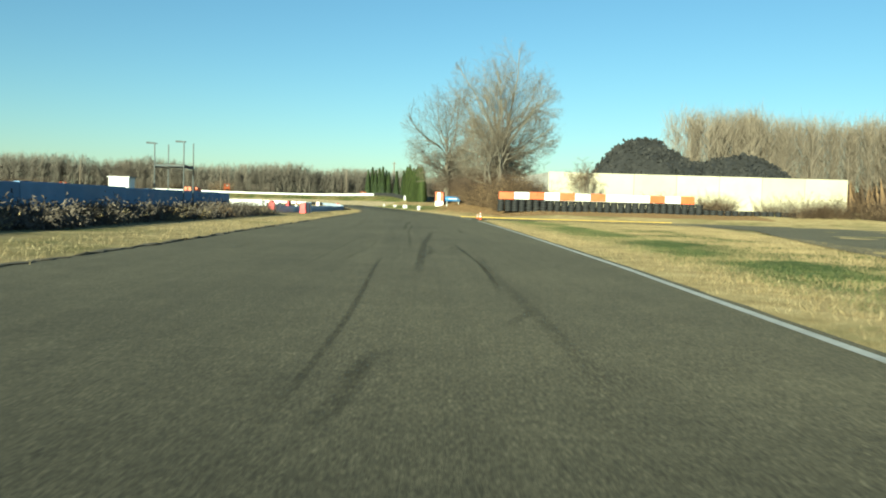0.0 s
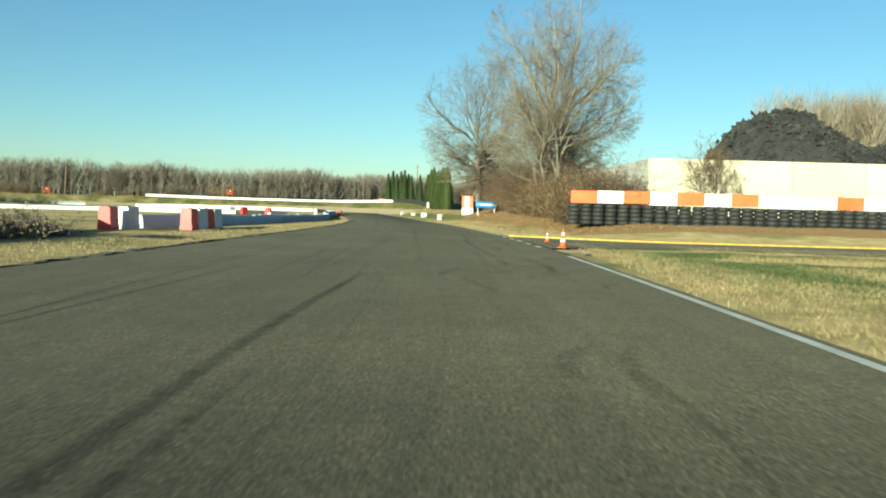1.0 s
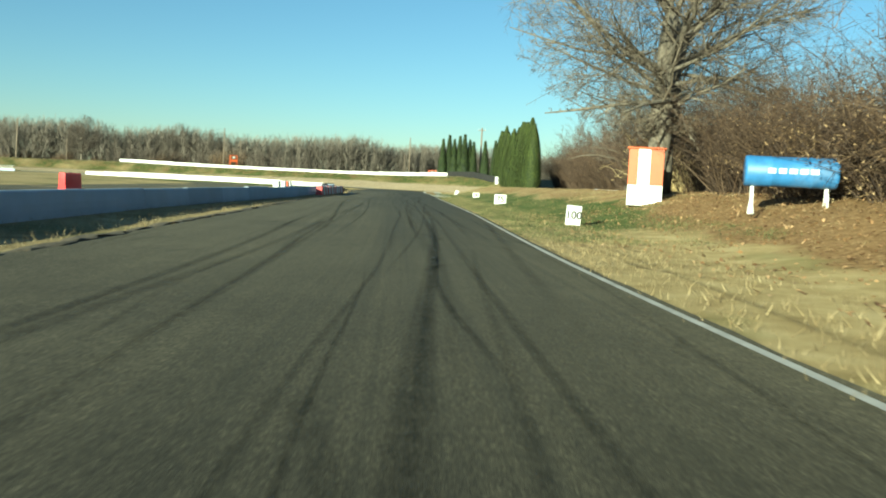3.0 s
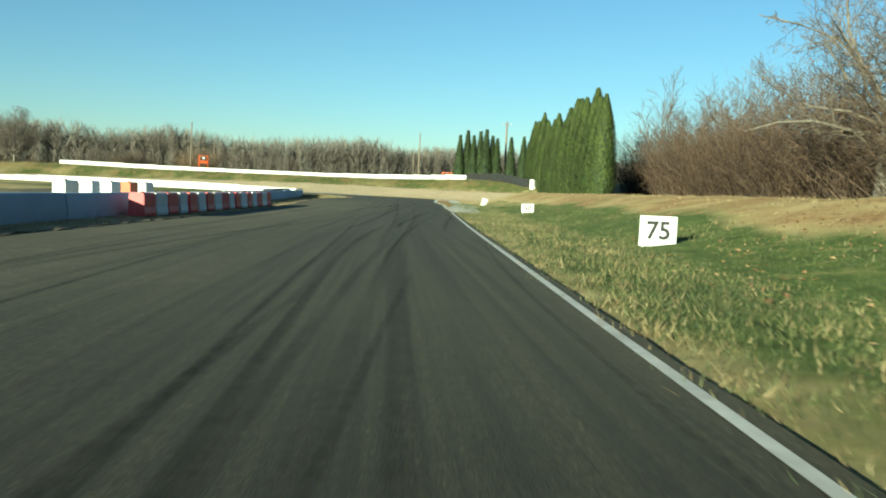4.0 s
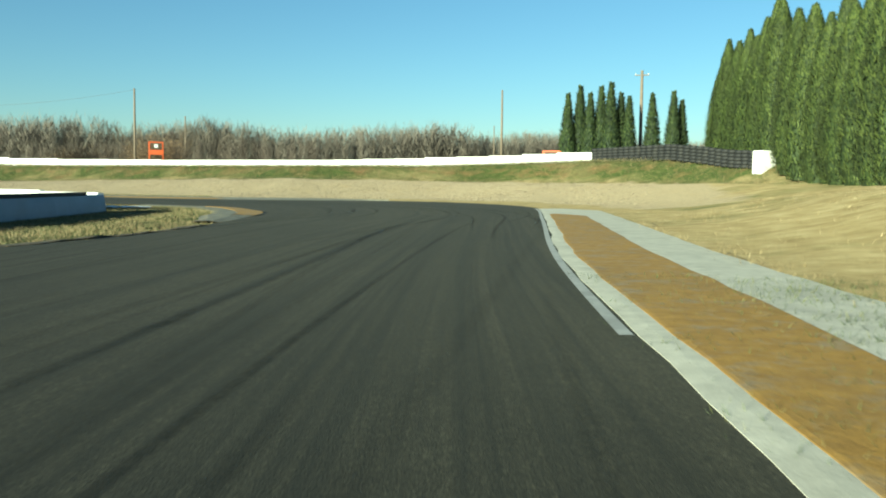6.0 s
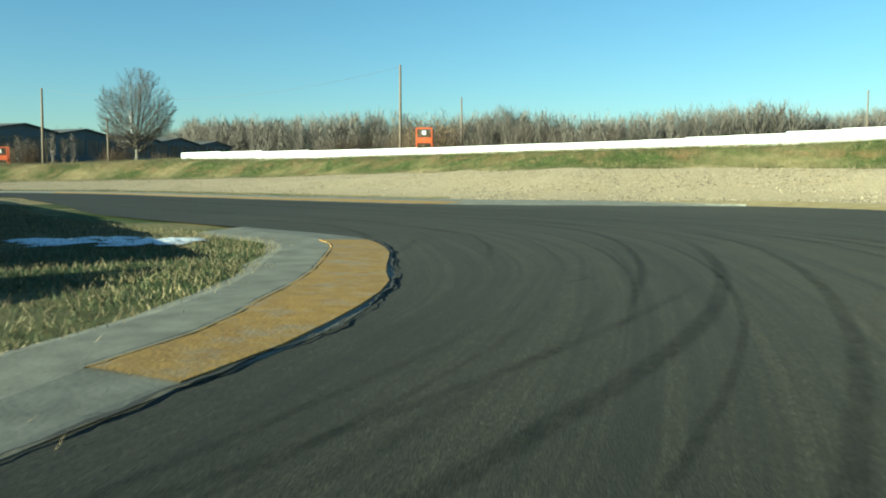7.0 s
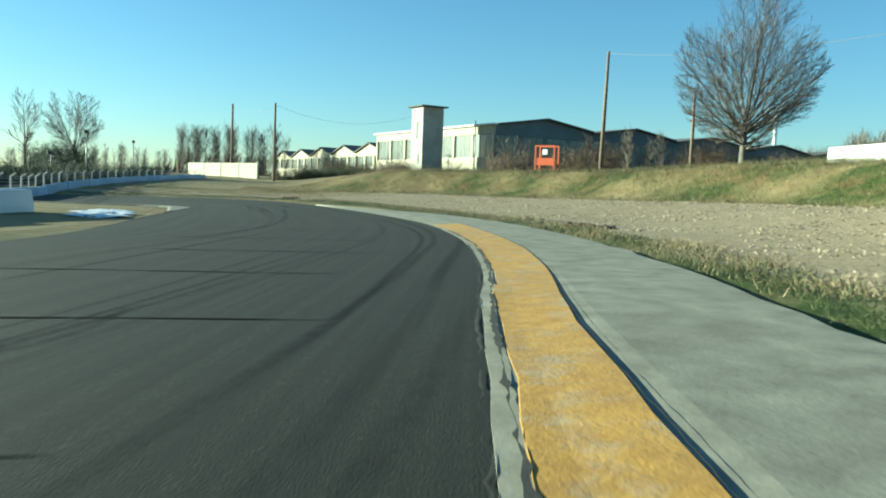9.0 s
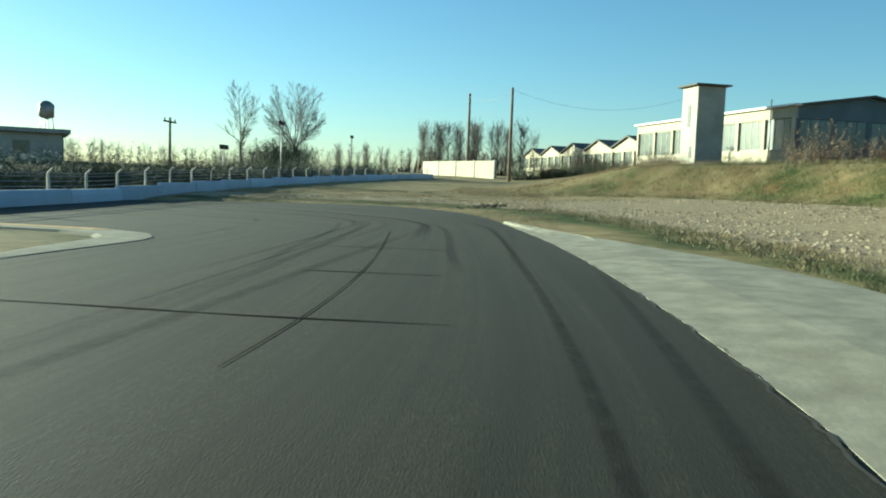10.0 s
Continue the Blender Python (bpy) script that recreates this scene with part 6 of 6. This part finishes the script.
# brush along the factory's foot and on the bank
FOOT = pose(-164.3, 266, 0, 0, 0, ANG)
brng = random.Random(31)
for i in range(22):
    p = FOOT @ Vector((2 + i * 2.6 + brng.uniform(-0.8, 0.8), 3.0 + brng.uniform(-0.8, 1.5), 0))
    bush(brng.choice((1, 1, 0, 5)), p.x, p.y, brng.uniform(0.75, 1.05), brng.uniform(0.8, 1.15))
for i in range(15):
    p = FOOT @ Vector((-3.5 + brng.uniform(-1.2, 0.8), 1.0 - i * 4.2 + brng.uniform(-1, 1), 0))
    bush(brng.choice((0, 5, 1)), p.x, p.y, brng.uniform(0.9, 1.25), brng.uniform(0.9, 1.2))
for x, y, k in ((-106.2, 263.6, 0.62), (-107.6, 264.6, 0.66), (-109.4, 265.2, 0.55), (-101.8, 266.0, 0.4), (-100.4, 266.4, 0.35)):
    bush(1, x, y, k, 1.0)
for i in range(26):                       # dark hedge behind the far barrier
    f = i / 25
    bush(5, -100 - 58 * f + brng.uniform(-0.6, 0.6), 222.5 - 4.0 * math.sin(f * 2.2) + brng.uniform(-0.5, 0.5), brng.uniform(0.65, 0.95), brng.uniform(0.75, 1.0))

for x, y, k in ((-75.4, 279.6, 1.4), (-77.6, 281.0, 1.25), (-79.5, 280.2, 0.7), (-92.5, 290, 0.95), (-95.5, 291, 1.05), (-98.6, 291.5, 0.85)):   # brown bushes behind the white wall
    bush(0, x, y, k, 0.95)

for i in range(5):                        # dark hedge between the boundary wall and the sheds
    bush(5, -172.5 + 0.3 * i, 239.6 + 1.7 * i, brng.uniform(0.85, 1.05), 0.9)

# ---- grass, leaves and stones ----
def scatter(n, rng, xr, yr, test):
    """Random spots in a box that pass the test, with ground height."""
    x, y = rng.uniform(*xr, n), rng.uniform(*yr, n)
    z, s, outer, edge = ground_z(x, y)
    keep = test(x, y, z, s, outer, edge)
    return x[keep], y[keep], z[keep]


def tufts(name, spots, rng, hmin, hmax, blades, mat, label, lean=0.85, wide=0.13):
    x, y, z = spots
    k = len(x)
    X, Y, Z = np.repeat(x, blades), np.repeat(y, blades), np.repeat(z, blades)
    m = k * blades
    X = X + rng.normal(0, wide, m)
    Y = Y + rng.normal(0, wide, m)
    h = rng.uniform(hmin, hmax, m)
    a = rng.uniform(0, 6.283, m)
    w = rng.uniform(0.003, 0.008, m)
    dx, dy = rng.normal(0, lean, m) * h, rng.normal(0, lean, m) * h
    v = np.empty((m, 3, 3))
    v[:, 0] = np.stack([X + np.cos(a) * w, Y + np.sin(a) * w, Z - 0.03], 1)
    v[:, 1] = np.stack([X - np.cos(a) * w, Y - np.sin(a) * w, Z - 0.03], 1)
    v[:, 2] = np.stack([X + dx, Y + dy, Z + h], 1)
    me = bpy.data.meshes.new(name)
    me.from_pydata(v.reshape(-1, 3).tolist(), [], np.arange(m * 3).reshape(-1, 3).tolist())
    me.materials.append(mat)
    me.update()
    tagged(new(name, me), label, "grass", "", "stuff")


rg = np.random.default_rng(7)
tufts("grass", scatter(90000, rg, (-30, 8), (2, 215), lambda x, y, z, s, o, e: (e > 0.22) & (e < 2.8) & (z > -0.058) & ~((y > 54) & (y < 66) & (x > 1)) & ~((y > 172) & o & (e < 2.5))), rg, 0.03, 0.12, 6, GRASS_DRY, "dry straw-coloured grass along the track edge")
patch = lambda x, y, f, z, lim: np.array([noise.noise((a * f, b * f, z)) > lim for a, b in zip(x, y)], bool)
tufts("grass", scatter(26000, rg, (-22, 6), (68, 166.5), lambda x, y, z, s, o, e: o & (e > 0.5) & (e < 2.1) & patch(x, y, 0.45, 3.0, 0.14)), rg, 0.03, 0.11, 9, GRASS_DRY, "tall pale clumps of dry grass at the track edge", 0.6, 0.13)
tufts("grass", scatter(22000, rg, (-30, 20), (60, 225), lambda x, y, z, s, o, e: (e > 2.2) & (e < 11) & o), rg, 0.03, 0.10, 7, GRASS_DRY, "dry tussock grass on the verge")
tufts("grass", scatter(60000, rg, (-20, 8), (112, 200), lambda x, y, z, s, o, e: (e > 0.4) & (e < 5.6) & o), rg, 0.03, 0.10, 11, GRASS_GREEN, "fresh green grass on the verge")
tufts("grass", scatter(60000, rg, (3, 20), (4, 60), lambda x, y, z, s, o, e: (e > 0.1) & (x < 9.5 + 0.14 * np.maximum(y, 0)) & ((e < 2.0) | (e > 4.6) | patch(x, y, 0.3, 2.0, 0.2))), rg, 0.02, 0.09, 5, GRASS_DRY, "dry grass between track and lane")
tufts("grass", scatter(38000, rg, (3, 14), (8, 58), lambda x, y, z, s, o, e: o & (e > 1.6) & (e < 5.0)), rg, 0.02, 0.07, 5, GRASS_GREEN, "short green grass between track and lane")
tufts("grass", scatter(110000, rg, (-125, -5), (238, 268), lambda x, y, z, s, o, e: (e > 14.3) & (e < 24) & o), rg, 0.08, 0.30, 4, GRASS_GREEN, "green and brown grass on the bank")
tufts("grass", scatter(90000, rg, (-150, -5), (236, 268), lambda x, y, z, s, o, e: (e > 14.3) & (e < 26) & o), rg, 0.08, 0.32, 4, GRASS_DRY, "dry grass on the bank")
tufts("grass", scatter(60000, rg, (-112, -46), (236, 254), lambda x, y, z, s, o, e: (e > 2.85) & (e < 4.1) & o), rg, 0.03, 0.13, 6, GRASS_GREEN, "weeds between kerb apron and gravel")
tufts("grass", scatter(50000, rg, (-112, -46), (236, 254), lambda x, y, z, s, o, e: (e > 2.9) & (e < 4.5) & o & patch(x, y, 0.5, 6.0, -0.1)), rg, 0.03, 0.15, 6, GRASS_DRY, "dry weeds between kerb apron and gravel")
tufts("grass", scatter(45000, rg, (-60, -24), (196, 228), lambda x, y, z, s, o, e: ~o & (e > np.where(y > 209, 1.7, 0.4)) & (e < 8) & (z > -0.058)), rg, 0.02, 0.08, 7, GRASS_GREEN, "green winter grass on the island")
tufts("grass", scatter(42000, rg, (-60, -24), (196, 228), lambda x, y, z, s, o, e: ~o & (e > np.where(y > 209, 1.6, 0.15)) & (e < 8) & (z > -0.058)), rg, 0.02, 0.09, 7, GRASS_DRY, "dry grass on the island")
tufts("grass", scatter(20000, rg, (-140, -96), (226, 242), lambda x, y, z, s, o, e: o & (e > 0.3) & (e < 18)), rg, 0.02, 0.08, 6, GRASS_DRY, "dry grass beyond the corner")


def leaves():
    rng = np.random.default_rng(3)
    x, y, z = scatter(60000, rng, (-14, 12), (72, 150), lambda x, y, z, s, o, e: o & (e > 1.5) & (e < 10) & (rng.random(len(x)) < np.clip((e - 1.0) / 4, 0, 1) * np.where(y > 130, 0.25, 1)))
    k = len(x)
    r = rng.uniform(0.025, 0.06, k)
    a = rng.uniform(0, 6.283, k)
    t1, t2 = rng.normal(0, 0.4, k) * r, rng.normal(0, 0.4, k) * r
    c, s = np.cos(a) * r, np.sin(a) * r
    v = np.empty((k, 4, 3))
    zz = z + 0.03
    v[:, 0] = np.stack([x - c, y - s, zz - t1], 1)
    v[:, 1] = np.stack([x - s * 0.6, y + c * 0.6, zz + np.abs(t2)], 1)
    v[:, 2] = np.stack([x + c, y + s, zz + t1], 1)
    v[:, 3] = np.stack([x + s * 0.6, y - c * 0.6, zz + np.abs(t2) * 0.7], 1)
    f = np.arange(k * 4).reshape(-1, 4)
    me = bpy.data.meshes.new("fallen_leaves")
    me.from_pydata(v.reshape(-1, 3).tolist(), [], np.concatenate([f[:, [0, 1, 2]], f[:, [0, 2, 3]]]).tolist())
    me.materials.append(LEAVES)
    me.update()
    tagged(new("fallen_leaves", me), "pale brown fallen leaves on the verge", "leaves", "", "stuff")


def stones():
    rng = np.random.default_rng(5)
    x, y, z = scatter(60000, rng, (-122, -18), (232, 262), lambda x, y, z, s, o, e: o & (e > 3.6) & (e < 14.5))
    k = len(x)
    r = rng.uniform(0.02, 0.06, k) 
    d = np.array([(1, 0, 0), (0, 1, 0), (-1, 0, 0), (0, -1, 0), (0, 0, 0.8), (0, 0, -0.5)], float)
    v = np.stack([x, y, z], 1)[:, None, :] + d[None] * r[:, None, None] * rng.uniform(0.6, 1.3, (k, 6, 1))
    f = np.array([(0, 1, 4), (1, 2, 4), (2, 3, 4), (3, 0, 4)])
    F = (np.arange(k) * 6)[:, None, None] + f[None]
    me = bpy.data.meshes.new("gravel")
    me.from_pydata(v.reshape(-1, 3).tolist(), [], F.reshape(-1, 3).tolist())
    me.materials.append(leaf_material("gravel_stone", (0.13, 0.098, 0.06), (0.27, 0.213, 0.135), (0.40, 0.33, 0.22)))
    me.update()
    tagged(new("gravel", me), "loose pale gravel in the run-off", "gravel", "", "stuff")


leaves()
stones()


def frost(cx, cy, rx, ry, rz, n, seed, label):
    """Thin crusts of frost left lying on the grass in scraps."""
    rng = random.Random(seed)
    g = Geo()
    c, s = math.cos(radians(rz)), math.sin(radians(rz))
    for k in range(n):
        r = math.sqrt(rng.random())
        a = rng.uniform(0, 6.283)
        u, v = r * math.cos(a) * rx, r * math.sin(a) * ry
        x, y = cx + u * c - v * s, cy + u * s + v * c
        z = gz(x, y) + 0.02
        m = rng.randint(5, 8)
        q = rng.uniform(0.12, 0.45)
        ring = [(x + math.cos(i * 6.283 / m) * q * rng.uniform(0.5, 1.1), y + math.sin(i * 6.283 / m) * q * rng.uniform(0.5, 1.1), z + rng.uniform(-0.01, 0.01)) for i in range(m)]
        g.add(ring + [(x, y, z + 0.03)], [(i, (i + 1) % m, m) for i in range(m)])
    tagged(part("frost", g, FROST), label, "frost", "", "stuff")


frost(-38.6, 218.6, 1.6, 0.8, 25, 60, 1, "white frost scraps on shaded grass")
frost(-84.5, 234.3, 2.6, 0.7, 5, 70, 2, "white frost scraps on the island grass")
frost(1.8, 152.5, 6.0, 0.9, 62, 130, 3, "pale frost strip on the verge")


def clods(cx, cy, rx, ry, rz, n, seed, label):
    """Dark lumps of turned soil thrown up beside the gravel."""
    rng = random.Random(seed)
    g = Geo()
    c, s = math.cos(radians(rz)), math.sin(radians(rz))
    for k in range(n):
        u, v = rng.gauss(0, 0.5) * rx, rng.gauss(0, 0.5) * ry
        x, y = cx + u * c - v * s, cy + u * s + v * c
        r = rng.uniform(0.03, 0.10)
        z = gz(x, y) + r * 0.15
        d = [(1, 0, 0), (0.5, 0.87, 0), (-0.5, 0.87, 0), (-1, 0, 0), (-0.5, -0.87, 0), (0.5, -0.87, 0)]
        ring = lambda f, h: [(x + a * r * f * rng.uniform(0.7, 1.25), y + b * r * f * rng.uniform(0.7, 1.25), z + h * r * rng.uniform(0.7, 1.2)) for a, b, q in d]
        g.add(ring(1.0, -0.6) + ring(1.05, 0.25) + ring(0.5, 0.75) + [(x, y, z + 0.85 * r)],
              [(i + 6 * j, (i + 1) % 6 + 6 * j, (i + 1) % 6 + 6 * j + 6, i + 6 * j + 6) for j in range(2) for i in range(6)] + [(12 + i, 12 + (i + 1) % 6, 18) for i in range(6)])
    tagged(part("soil_clods", g, SOIL), label, "soil", "", "stuff")


clods(-82.8, 247.3, 1.0, 0.40, 8, 60, 1, "dark lumps of turned soil beside the gravel")
clods(-86.0, 247.1, 1.6, 0.4, 0, 22, 4, "dark lumps of turned soil beside the gravel")
clods(-113.8, 239.4, 1.6, 0.5, -20, 60, 2, "dark lumps of turned soil at the corner")
